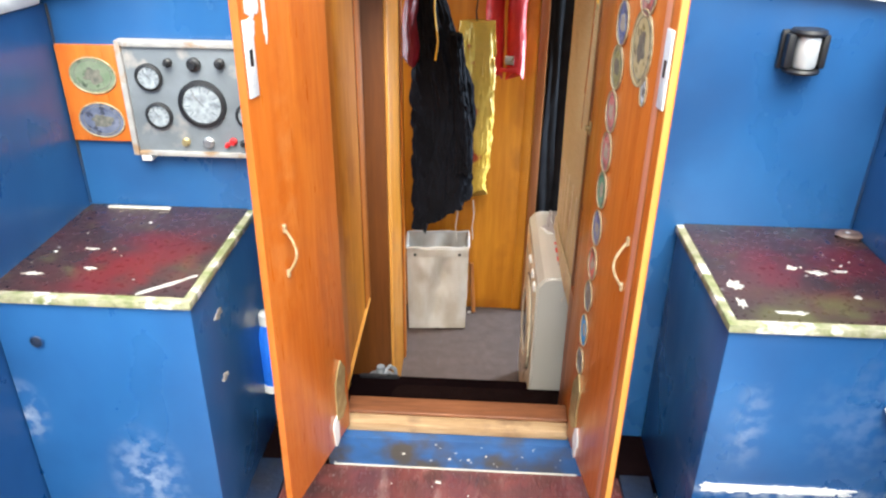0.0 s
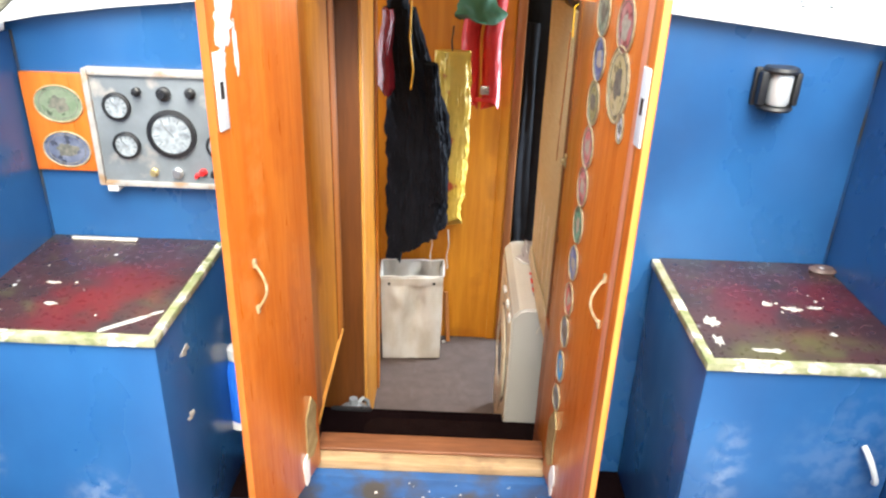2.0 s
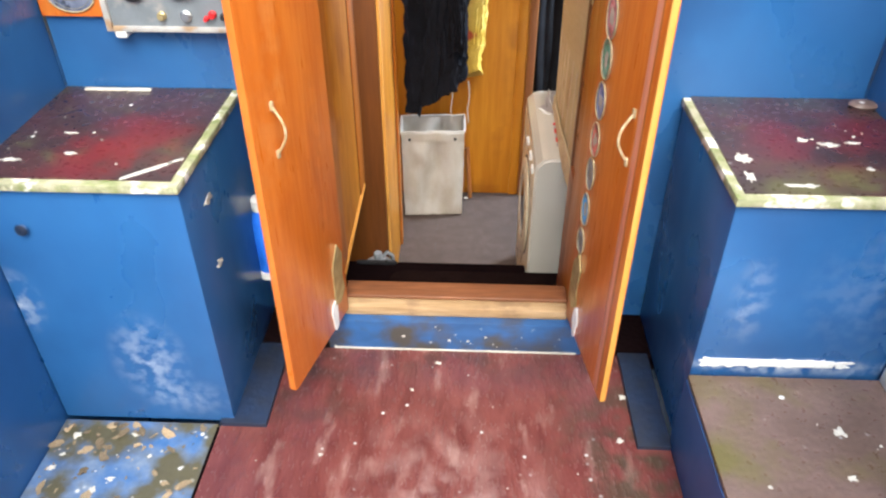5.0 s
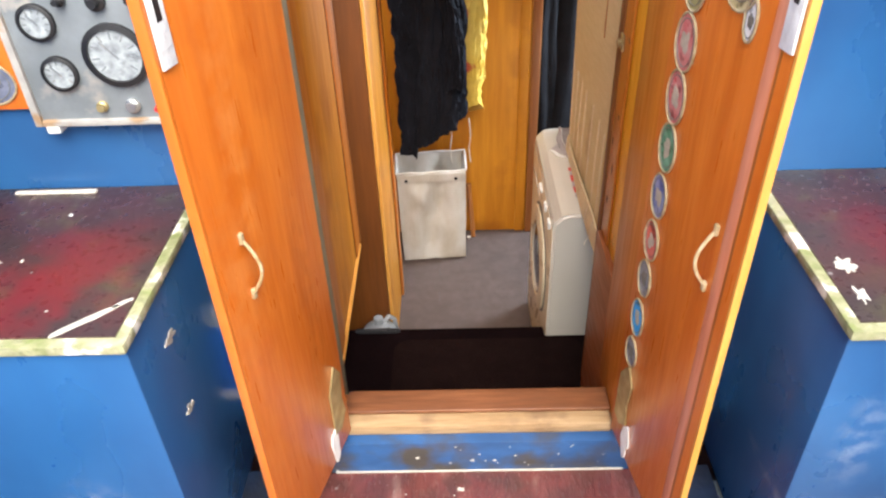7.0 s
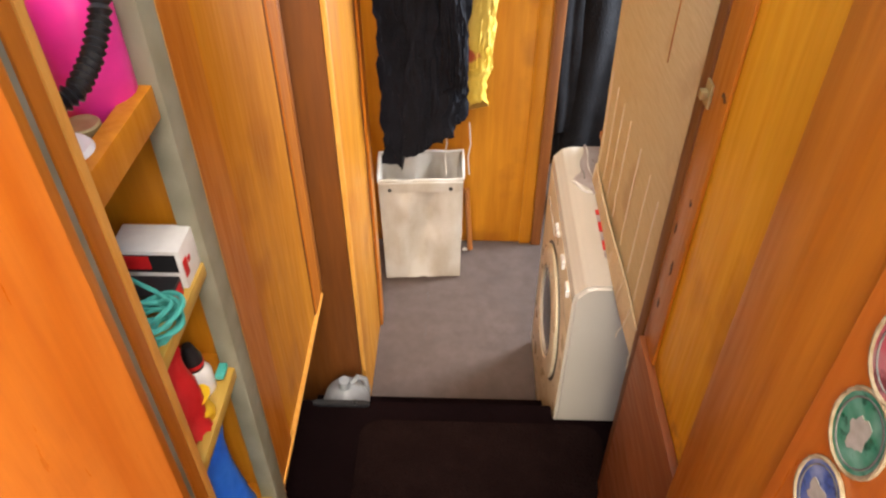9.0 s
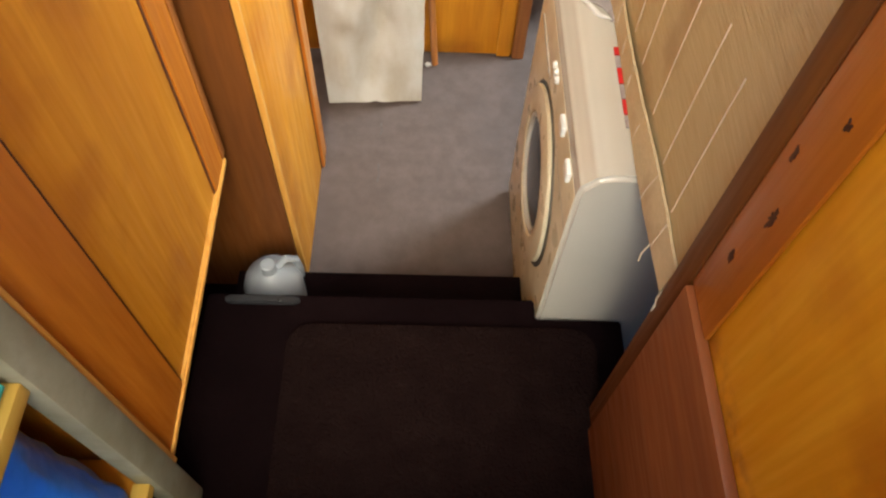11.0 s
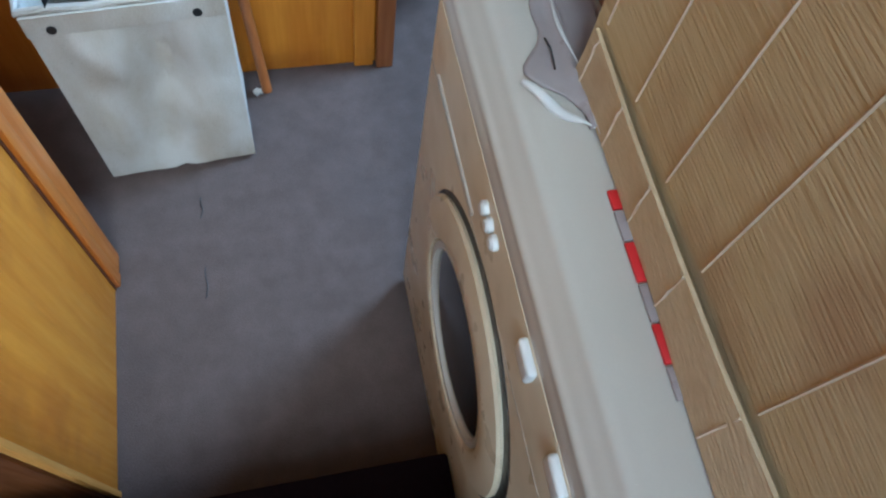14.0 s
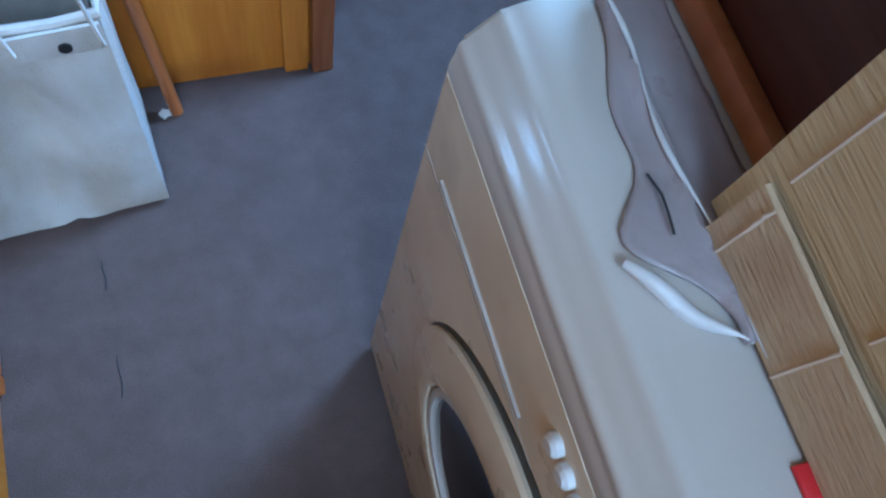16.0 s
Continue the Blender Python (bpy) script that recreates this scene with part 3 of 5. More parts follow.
for key, a, b in (("green", (0.16, 0.22, 0.15), (0.42, 0.46, 0.36)), ("blue", (0.05, 0.10, 0.30), (0.35, 0.4, 0.55)), ("pink", (0.5, 0.10, 0.12), (0.6, 0.36, 0.32)), ("emerald", (0.02, 0.20, 0.10), (0.2, 0.42, 0.3)),
                  ("cyan", (0.03, 0.32, 0.72), (0.08, 0.46, 0.85)), ("red", (0.62, 0.10, 0.08), (0.7, 0.25, 0.2)), ("olive", (0.22, 0.22, 0.08), (0.5, 0.48, 0.25)), ("grey", (0.14, 0.16, 0.20), (0.4, 0.42, 0.42)), ("white", (0.7, 0.7, 0.7), (0.8, 0.8, 0.78)), ("sand", (0.5, 0.42, 0.2), (0.62, 0.54, 0.34)), ("brown", (0.17, 0.085, 0.06), (0.26, 0.15, 0.11)), ("mist", (0.16, 0.22, 0.14), (0.26, 0.30, 0.22)), ("slate", (0.09, 0.11, 0.18), (0.2, 0.22, 0.3))):
    agate[key] = surf("sticker_" + key, a, tuple(0.9 * c for c in b), 0.022, 0.35, 0.05, (1, 1, 1), 70, stain=(tuple(0.35 * c for c in a), 55.0, 0.56, 0.64))
rim_pale = surf("sticker_rim", (0.30, 0.21, 0.10), (0.48, 0.40, 0.26), 0.012, 0.5, 0.1)


emblem_rng = random.Random(17)
emblem_dark = surf("sticker_dark_print", (0.10, 0.10, 0.09), (0.22, 0.21, 0.17), 0.01, 0.4, 0.05)
emblem_pale = surf("sticker_pale_print", (0.36, 0.33, 0.26), (0.48, 0.44, 0.36), 0.01, 0.4, 0.05)


def sticker(m, a, b, key, parent):
    """An oval sticker in the xz plane of m, facing -y: a pale rim, a dark printed ring and a ragged emblem."""
    body = part("sticker", moved(prism(ellipse(a, b), "y", -0.0022, -0.0004), m), agate[key], parent, key + " oval sticker")
    part("sticker_rim", moved(tube([(x, -0.0022, z) for x, z in ellipse(a, b)], 0.0021, 6, True), m), rim_pale, body)
    part("printed_ring", moved(tube([(x, -0.0022, z) for x, z in ellipse(a * 0.80, b * 0.82)], 0.0010, 5, True), m), emblem_dark, body)
    off = 40 * emblem_rng.random()
    pts = []
    for i in range(22):
        t = 2 * math.pi * i / 22
        k = 0.40 + 0.26 * noise.noise(Vector((1.7 * math.cos(t), 1.7 * math.sin(t), off)))
        pts.append((a * k * math.cos(t), b * k * math.sin(t)))
    part("emblem", moved(prism(pts, "y", -0.0027, -0.0023), m), emblem_pale if key in ("emerald", "blue", "pink", "red", "cyan") else emblem_dark, body)


for z, key in ((1.012, "mist"), (0.905, "slate")):
    sticker(Matrix.Translation((-0.905, FACE - 0.014, z)), 0.055, 0.042, key, board)

panel = thing("instrument_panel", (-0.70, FACE, 0.97), "grey engine instrument panel with round gauges and switches", "instrument panel")
part("panel_body", solid(-0.825, -0.475, FACE - 0.028, FACE - 0.0005, 0.832, 1.092, 0.005), grey_panel, panel)
for x0, x1, z0, z1 in ((-0.832, -0.818, 0.826, 1.098), (-0.818, -0.468, 1.084, 1.098), (-0.818, -0.468, 0.826, 0.838)):
    part("panel_frame", solid(x0, x1, FACE - 0.036, FACE - 0.002, z0, z1, 0.003), frame_grey, panel, "worn pale frame strip")


def gauge(x, z, r):
    m = Matrix.Translation((x, FACE - 0.028, z)) @ Matrix.Rotation(radians(90), 4, "X")
    g = part("gauge", moved(lathe([(r * 1.02, 0), (r * 1.02, 0.008), (r * 0.84, 0.010), (r * 0.82, 0.004)]), m), black, panel, "round black-rimmed gauge")
    part("dial", moved(lathe([(r * 0.82, 0.0045), (r * 0.82, 0.0058)]), m), gauge_white, g, "white dial with dark marks")
    marks = bmesh.new()
    for i in range(9):
        a = radians(220 - i * 32.5)
        bit = solid(-0.0014, 0.0014, r * 0.52, r * 0.76, 0.0059, 0.0066, 0)
        moved(bit, m @ Matrix.Rotation(a - math.pi / 2, 4, "Z"))
        tmp = bpy.data.meshes.new("tick")
        bit.to_mesh(tmp)
        bit.free()
        marks.from_mesh(tmp)
        bpy.data.meshes.remove(tmp)
    part("scale_marks", marks, grey_panel, g)
    part("needle", moved(solid(-0.0014, 0.0014, -r * 0.15, r * 0.6, 0.007, 0.008, 0), m @ Matrix.Rotation(radians(40), 4, "Z")), grey_panel, g)


gauge(-0.765, 1.015, 0.031)
gauge(-0.755, 0.925, 0.031)
gauge(-0.648, 0.955, 0.055)
gauge(-0.54, 0.93, 0.031)
for x, z, k in ((-0.715, 1.05, 0.010), (-0.655, 1.047, 0.016), (-0.595, 1.05, 0.012), (-0.545, 1.05, 0.012)):
    part("switch", moved(lathe([(k, 0), (k, 0.008), (k * 0.6, 0.011), (k * 0.5, 0.022)], 14), Matrix.Translation((x, FACE - 0.028, z)) @ Matrix.Rotation(radians(90), 4, "X")), black, panel, "black switch knob")
for x, z, k, mm in ((-0.70, 0.862, 0.010, brass), (-0.645, 0.862, 0.013, chrome), (-0.585, 0.866, 0.009, red_cloth), (-0.56, 0.862, 0.009, black), (-0.60, 0.857, 0.006, red_cloth)):
    part("knob", moved(lathe([(k, 0), (k, 0.006), (k * 0.7, 0.008), (k * 0.7, 0.014)], 14), Matrix.Translation((x, FACE - 0.028, z)) @ Matrix.Rotation(radians(90), 4, "X")), mm, panel)
part("foot", solid(-0.815, -0.79, FACE - 0.035, FACE - 0.001, 0.812, 0.832, 0.003), flaked, panel)

# ---- lamp on the bulkhead ----
lamp = thing("bulkhead_lamp", (0.695, FACE, 1.11), "small dark bulkhead lamp with a bright curved lens", "wall lamp")
part("base", solid(0.645, 0.742, FACE - 0.014, FACE - 0.0005, 1.066, 1.150, 0.008), black, lamp)
part("hood", moved(lathe([(0.036, -0.006), (0.038, 0.0), (0.033, 0.006)], 24), Matrix.Translation((0.695, FACE - 0.022, 1.148))), black, lamp)
part("lens", moved(lathe([(0.022, -0.034), (0.025, -0.028), (0.025, 0.028), (0.022, 0.034)], 24), Matrix.Translation((0.697, FACE - 0.026, 1.107))), lens_glass, lamp, "shiny white curved lens")
part("foot_ring", moved(lathe([(0.036, -0.005), (0.039, 0.0), (0.036, 0.005)], 24), Matrix.Translation((0.695, FACE - 0.022, 1.066))), black, lamp)

for x0, x1 in ((0.650, 0.668), (0.724, 0.738)):
    part("cheek", solid(x0, x1, FACE - 0.040, FACE - 0.0142, 1.072, 1.145, 0.006), black, lamp, "dark lamp cheek")

# ---- deck, roof and hatch ----
# Left roof is cut back past the hatch so daylight reaches the shelves.
structure("roof_left", prism([(-1.35, camber(-1.35)), (-0.9, camber(-0.9)), (-0.74, camber(0.74)), (-0.74, camber(0.74) + 0.03), (-0.9, camber(-0.9) + 0.03), (-1.35, camber(-1.35) + 0.03)], "y", FACE - 0.03, 5.2), white_gel, "white cabin roof with a raised edge", "roof")
for k, (y0, y1) in enumerate(((FACE - 0.03, 1.70), (2.3, 5.2))):
    structure("roof_edge_%d" % (k + 1), prism([(-0.7395, camber(0.74)), (-0.4405, camber(0.44)), (-0.4405, camber(0.44) + 0.03), (-0.7395, camber(0.74) + 0.03)], "y", y0, y1), white_gel, "white cabin roof beside the opening cut wider for light", "roof")
structure("roof_right", prism([(0.36, camber(0.36)), (0.9, camber(0.9)), (1.35, camber(1.35)), (1.35, camber(1.35) + 0.03), (0.9, camber(0.9) + 0.03), (0.36, camber(0.36) + 0.03)], "y", FACE - 0.03, 5.2), white_gel, "white cabin roof with a raised edge", "roof")
structure("roof_forward", solid(-0.438, 0.358, 2.3, 5.2, 1.268, 1.30, 0.002), white_gel, "white cabin roof forward of the hatch", "roof")
CX = [-1.0 + 2.2 * i / 12 for i in range(13)]
structure("ceiling", prism([(x, camber(x) - 0.034) for x in CX] + [(x, camber(x) - 0.014) for x in reversed(CX)], "y", 2.3, 5.0), cream, "plain cream cabin ceiling", "ceiling")
hatch = thing("sliding_hatch", (-0.04, 2.7, 1.3), "cream painted sliding companionway hatch, slid open forward", "hatch")
part("front_board", solid(-0.46, 0.38, 2.3, 2.322, 1.302, 1.43, 0.004), cream, hatch)
part("top_board", solid(-0.46, 0.38, 2.298, 3.1, 1.4305, 1.45, 0.004), white_gel, hatch)
for x0, x1 in ((-0.46, -0.44), (0.36, 0.38)):
    part("side_board", solid(x0, x1, 2.323, 3.1, 1.302, 1.43, 0.002), cream, hatch)
for x0, x1 in ((-0.775, -0.745), (0.365, 0.395)):
    structure("trim_hatch_runner", solid(x0, x1, 1.72, 2.296, 1.285, 1.325, 0.004), dark_wood, "varnished hatch runner on the roof", "trim")
coil = thing("rope_coil", (-0.90, 1.78, camber(0.9) + 0.03), "weathered grey rope heaped on the cabin roof", "rope")
rope_rng = random.Random(3)
for k in range(4):
    pts = []
    for i in range(40):
        a = 2 * math.pi * i / 40 * 2
        r = 0.09 + 0.03 * rope_rng.random() + 0.012 * k
        pts.append((-0.90 + r * math.cos(a) * 1.3 + 0.015 * k, 1.80 + r * math.sin(a), camber(0.9) + 0.045 + 0.02 * k + 0.012 * math.sin(a * 1.5 + k)))
    part("strand", tube(pts, 0.011, 8), rope_grey, coil)
lead = [Vector(p) for p in ((-1.06, 1.48, 1.213), (-1.0, 1.50, 1.215), (-0.95, 1.53, 1.225), (-0.87, 1.55, 1.29), (-0.798, 1.56, 1.337), (-0.74, 1.60, 1.38), (-0.70, 1.68, 1.41), (-0.70, 1.76, 1.385), (-0.74, 1.82, 1.32), (-0.80, 1.84, 1.29))]
for k in range(3):
    pts = []
    for i in range(91):
        q = i / 10
        j = min(int(q), 8)
        c = lead[j].lerp(lead[j + 1], q - j)
        a = 2.2 * q * 2 + 2 * math.pi * k / 3
        pts.append(c + Vector((0.008 * math.cos(a), 0.004 * math.sin(a), 0.008 * math.sin(a))))
    part("strand", tube(pts, 0.0085, 7), rope_grey, coil, "twisted strand of the rope's lead")
stanchion = thing("stanchion", (0.80, 1.78, camber(0.8) + 0.03), "white stanchion post on a bolted base on the roof", "stanchion")
part("post", moved(lathe([(0.016, 0.0), (0.016, 0.55)], 16), Matrix.Translation((0.80, 1.78, camber(0.8) + 0.04))), chrome, stanchion)
part("base", moved(lathe([(0.05, 0.0), (0.046, 0.012), (0.024, 0.018), (0.022, 0.05)], 20), Matrix.Translation((0.80, 1.78, camber(0.8) + 0.0295))), white_gel, stanchion)
for dx, dy in ((-0.03, -0.02), (0.03, -0.02), (0.0, 0.035)):
    part("bolt", moved(lathe([(0.006, 0.0), (0.006, 0.008)], 8), Matrix.Translation((0.80 + dx, 1.78 + dy, camber(0.8) + 0.038))), black, stanchion)
rail = thing("grab_rail", (0.72, 2.1, 1.26), "grey wooden grab rail along the roof", "rail")
part("bar", tube([(0.56, 2.15, camber(0.56) + 0.09), (0.9, 2.12, camber(0.9) + 0.09), (1.25, 2.1, camber(1.2) + 0.09)], 0.016, 10), dock_mat, rail)
for x in (0.6, 0.95, 1.22):
    part("foot", solid(x - 0.02, x + 0.02, 2.1, 2.15, camber(x) + 0.025, camber(x) + 0.09, 0.004), dock_mat, rail)
cleat = thing("deck_pin", (0.37, 1.72, 1.29), "short dark deck pin on the roof edge", "deck fitting")
part("pin", moved(lathe([(0.02, 0), (0.018, 0.01), (0.01, 0.014), (0.01, 0.06), (0.014, 0.07)], 14), Matrix.Translation((0.37, 1.72, camber(0.37) + 0.029))), chrome, cleat)

# ---- companionway: sill, jambs, header ----
structure("door_sill_riser", solid(LH - 0.045, RH + 0.045, 1.477, 1.605, -0.045, 0.098, 0.004), blue_dirty, "blue painted riser below the sill", "sill")
riser = bpy.data.objects["door_sill_riser"]
for i in range(16):
    q = 0.0015 + 0.005 * speck_rng.random() ** 3
    flake((LH + (RH - LH) * speck_rng.random(), 1.4772, 0.012 + 0.075 * speck_rng.random()), q, q * 0.8, 300 + i, riser, weathered, "paint_patch", "y", -0.0012)
structure("door_sill_lip", solid(LH - 0.03, RH + 0.03, 1.473, 1.476, 0.0, 0.0045, 0.001), weathered, "thin flaked white paint line along the riser", "trim")
structure("door_sill", solid(LH, RH, 1.50, 1.592, 0.0985, 0.128, 0.007), raw_wood, "worn pale wooden door sill", "sill")
structure("door_sill_inner", solid(LH, RH, 1.535, 1.600, 0.1285, 0.139, 0.004, 3), brown_sill, "brown moulded inner sill", "sill")
structure("door_jamb_left", solid(LH - 0.095, LH - 0.001, 1.505, 1.532, 0.0985, 1.356, 0.005), stile_wood, "varnished door jamb", "jamb")
structure("door_jamb_right", solid(RH + 0.001, RH + 0.045, 1.505, 1.683, 0.0985, 1.356, 0.005), stile_wood, "varnished door jamb", "jamb")
n_arc = 12
header_pts = [(LH, 1.356), (LH, 1.285)] + [(LH + (RH - LH) * i / n_arc, 1.285 + 0.018 * math.sin(math.pi * i / n_arc)) for i in range(1, n_arc)] + [(RH, 1.285), (RH, 1.356)]
header = structure("door_header", prism(header_pts, "y", 1.50, 1.54), door_wood, "varnished arched door header with oval stickers", "header")
structure("door_header_cap", solid(LH + 0.03, RH - 0.012, 1.478, 1.56, 1.3565, 1.412, 0.004), cream, "cream painted cap board over the door header", "trim")
for x, key in ((-0.195, "brown"), (-0.107, "grey"), (0.029, "mist"), (0.126, "slate")):
    sticker(Matrix.Translation((x, 1.50, 1.330)), 0.029, 0.022, key, header)


# ---- the two door leaves ----
def leaf_frame(hx, angle):
    """Door space: u along the leaf from the hinge, v out of its inner face, z up."""
    return Matrix.Translation((hx, HINGE_Y, 0)) @ Matrix.Rotation(radians(angle), 4, "Z")


def door_leaf(name, hx, angle, side, label):
    """u runs from 0 at the hinge to 0.31; the inner face looks into the passage."""
    m = leaf_frame(hx, angle)
    t = thing(name, (hx, HINGE_Y, 0.12), label, "door")
    tagged(t, kind="structure")
    s = side
    part("leaf", moved(solid(0.004, 0.312, min(0, -s * 0.017), max(0, -s * 0.017), 0.125, 1.325, 0.003), m), door_wood, t)
    part("edge_strip", moved(solid(0.3125, 0.318, min(0, -s * (0.012 if s < 0 else 0.016)), max(0, -s * (0.012 if s < 0 else 0.016)), 0.13, 1.325, 0.001), m), edge_wood if s < 0 else door_wood, t, "bare wood edge")
    return t, m


left_door, ml = door_leaf("door_1", LH + 0.017, -104.4, 1, "orange varnished companionway door leaf standing open, paint flaked")
right_door, mr = door_leaf("door_2", RH - 0.008, -81.2, -1, "orange varnished door leaf covered in oval stickers, standing open")


def face_mat(m, u, z, s):
    """A frame on the inner face of a leaf at (u, z) whose -y looks into the passage."""
    return m @ Matrix.Translation((u, 0, z)) @ Matrix.Rotation(radians(180 if s > 0 else 0), 4, "Z")


def dressed(door, m, s):
    f = face_mat(m, 0.298, 1.155, s)
    part("lock_plate", moved(solid(-0.014, 0.014, -0.004, -0.0003, -0.065, 0.065, 0.002), f), flaked, door, "white painted lock plate")
    part("keyhole", moved(solid(-0.005, 0.005, -0.0046, -0.0041, -0.012, 0.016, 0), f), black, door)
    f = face_mat(m, 0.245, 0.765, s)
    arc = [(0, -0.005 - 0.020 * math.sin(math.pi * i / 12), -0.046 + 0.092 * i / 12) for i in range(13)]
    h = part("pull_handle", moved(tube(arc, 0.0028, 8), f), pale_brass, door, "curved pale pull handle")
    for z in (-0.05, 0.05):
        part("handle_foot", moved(solid(-0.0045, 0.0045, -0.006, -0.0003, z - 0.009, z + 0.009, 0.002), f), pale_brass, h)
    f = face_mat(m, 0.05, 0.272, s)
    hinge = part("hinge_plate", moved(prism([(-0.03, -0.075), (0.0, -0.085), (0.028, -0.06), (0.02, -0.01), (0.03, 0.05), (0.005, 0.09), (-0.028, 0.04)], "y", -0.004, -0.0004), f), brass, door, "corroded brass plate")
    ragged = [(0.021 * q * math.cos(a), 0.055 * q * math.sin(a)) for a, q in [(2 * math.pi * i / 26, 0.85 + 0.4 * noise.noise(Vector((i * 0.37, 3.5 + s, 0.5)))) for i in range(26)]]
    part("paint_patch", moved(prism(ragged, "y", -0.003, -0.0004), face_mat(m, 0.085, 0.17, s)), flaked, door)
    return hinge


dressed(left_door, ml, 1)
dressed(right_door, mr, -1)
for u, z, a, b, k in ((0.272, 1.265, 0.030, 0.055, 60), (0.240, 1.215, 0.007, 0.045, 62), (0.283, 1.205, 0.010, 0.022, 63)):
    pts = [(a * q * math.cos(t), b * q * math.sin(t)) for t, q in [(2 * math.pi * i / 40, 0.85 + 0.5 * noise.noise(Vector((i * 0.45, k + 0.5, 0.3)))) for i in range(40)]]
    part("paint_patch", moved(prism(pts, "y", -0.0012, -0.0003), face_mat(ml, u, z, 1)), flaked, left_door, "flaked white patch")
part("strip", moved(solid(0.259, 0.285, -0.0006, 0.008, 0.13, 1.325, 0.003), mr @ Matrix.Scale(1, 4)), door_red, right_door, "faded reddish cover strip")
part("groove", moved(solid(0.286, 0.291, -0.0004, 0.003, 0.13, 1.325, 0.001), mr), dark_wood, right_door)
for u, z, a, b, key in ((0.05, 0.395, 0.023, 0.031, "grey"), (0.052, 0.485, 0.024, 0.037, "cyan"), (0.054, 0.58, 0.024, 0.034, "grey"), (0.056, 0.665, 0.025, 0.035, "red"), (0.057, 0.755, 0.026, 0.036, "blue"),
                        (0.058, 0.845, 0.027, 0.037, "emerald"), (0.058, 0.93, 0.028, 0.038, "pink"), (0.06, 1.015, 0.029, 0.038, "pink"), (0.062, 1.105, 0.030, 0.039, "olive"), (0.066, 1.19, 0.029, 0.037, "blue"),
                        (0.062, 1.275, 0.030, 0.039, "green"), (0.178, 1.165, 0.047, 0.060, "sand"), (0.180, 1.268, 0.036, 0.043, "pink"), (0.215, 1.098, 0.013, 0.024, "white")):
    sticker(face_mat(mr, u, z, -1), a * 1.08, b * 1.12, key, right_door)

# blue bottle behind the open leaf
bottle = thing("fender_bottle", (-0.546, 1.60, 0.16), "blue plastic bottle with white ends hung behind the door", "bottle")
part("bottle_body", moved(lathe([(0.032, 0.0), (0.034, 0.01), (0.034, 0.16), (0.02, 0.185), (0.014, 0.195)]), Matrix.Translation((-0.546, 1.60, 0.18))), blue_bag, bottle)
part("base_ring", moved(lathe([(0.036, 0.0), (0.036, 0.022)]), Matrix.Translation((-0.546, 1.60, 0.159))), white_plastic, bottle)
part("cap", moved(lathe([(0.024, 0.0), (0.024, 0.03), (0.014, 0.035)]), Matrix.Translation((-0.546, 1.60, 0.37))), white_plastic, bottle, "white cap")
part("cord", tube([(-0.546, 1.60, 0.402), (-0.546, 1.62, 0.43), (-0.546, 1.652, 0.46)], 0.003, 8), white_plastic, bottle)

# ---- cabin shell ----
structure("floor_cabin", solid(-1.0, 1.2, 2.5, 5.0, SOLE - 0.05, SOLE, 0), carpet, "greyish mauve cabin carpet", "floor")
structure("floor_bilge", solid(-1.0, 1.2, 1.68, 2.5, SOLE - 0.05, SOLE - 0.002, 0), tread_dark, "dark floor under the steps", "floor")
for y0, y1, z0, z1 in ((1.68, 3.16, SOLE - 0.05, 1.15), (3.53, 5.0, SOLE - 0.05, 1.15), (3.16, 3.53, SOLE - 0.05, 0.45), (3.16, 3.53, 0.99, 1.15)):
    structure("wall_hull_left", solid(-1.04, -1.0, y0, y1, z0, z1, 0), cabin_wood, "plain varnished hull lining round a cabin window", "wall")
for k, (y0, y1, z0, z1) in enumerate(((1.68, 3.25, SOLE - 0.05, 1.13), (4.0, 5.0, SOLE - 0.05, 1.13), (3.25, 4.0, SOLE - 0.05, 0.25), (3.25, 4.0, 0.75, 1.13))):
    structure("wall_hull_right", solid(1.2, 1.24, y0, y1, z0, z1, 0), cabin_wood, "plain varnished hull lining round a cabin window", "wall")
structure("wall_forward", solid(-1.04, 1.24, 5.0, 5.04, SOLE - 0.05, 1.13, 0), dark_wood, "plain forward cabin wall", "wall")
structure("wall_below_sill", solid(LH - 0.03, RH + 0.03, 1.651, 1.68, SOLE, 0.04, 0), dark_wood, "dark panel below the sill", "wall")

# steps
# Thin dark sheet put in for the shade under the step board.
structure("floor_under_board", solid(-0.98, -0.345, 2.5, 2.621, SOLE + 0.001, SOLE + 0.006, 0), tread_dark, "near-black sheet standing for shade under the board", "floor")
top_step = thing("companionway_step", (-0.03, 2.0, SOLE), "dark brown top step below the doors", "step", "companionway steps")
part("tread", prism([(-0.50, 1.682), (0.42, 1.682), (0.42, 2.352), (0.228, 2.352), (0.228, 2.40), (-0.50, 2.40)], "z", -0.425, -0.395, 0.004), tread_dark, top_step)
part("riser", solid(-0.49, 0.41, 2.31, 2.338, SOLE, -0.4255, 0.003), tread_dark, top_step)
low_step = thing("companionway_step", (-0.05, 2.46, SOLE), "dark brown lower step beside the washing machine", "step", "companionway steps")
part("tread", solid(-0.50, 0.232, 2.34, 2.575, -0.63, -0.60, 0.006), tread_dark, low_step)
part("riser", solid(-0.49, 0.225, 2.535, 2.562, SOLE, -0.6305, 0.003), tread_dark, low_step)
rounded = []
for cx, cy, a0 in ((0.30, 2.27, 0), (-0.255, 2.27, 90), (-0.255, 1.80, 180), (0.30, 1.80, 270)):
    for i in range(7):
        a = radians(a0 + 15 * i)
        rounded.append((cx + 0.055 * math.cos(a), cy + 0.055 * math.sin(a)))
single("door_mat", prism(rounded, "z", -0.3948, -0.378, 0.004), mat_brown, "dark brown rounded mat lying on the top step", "mat")

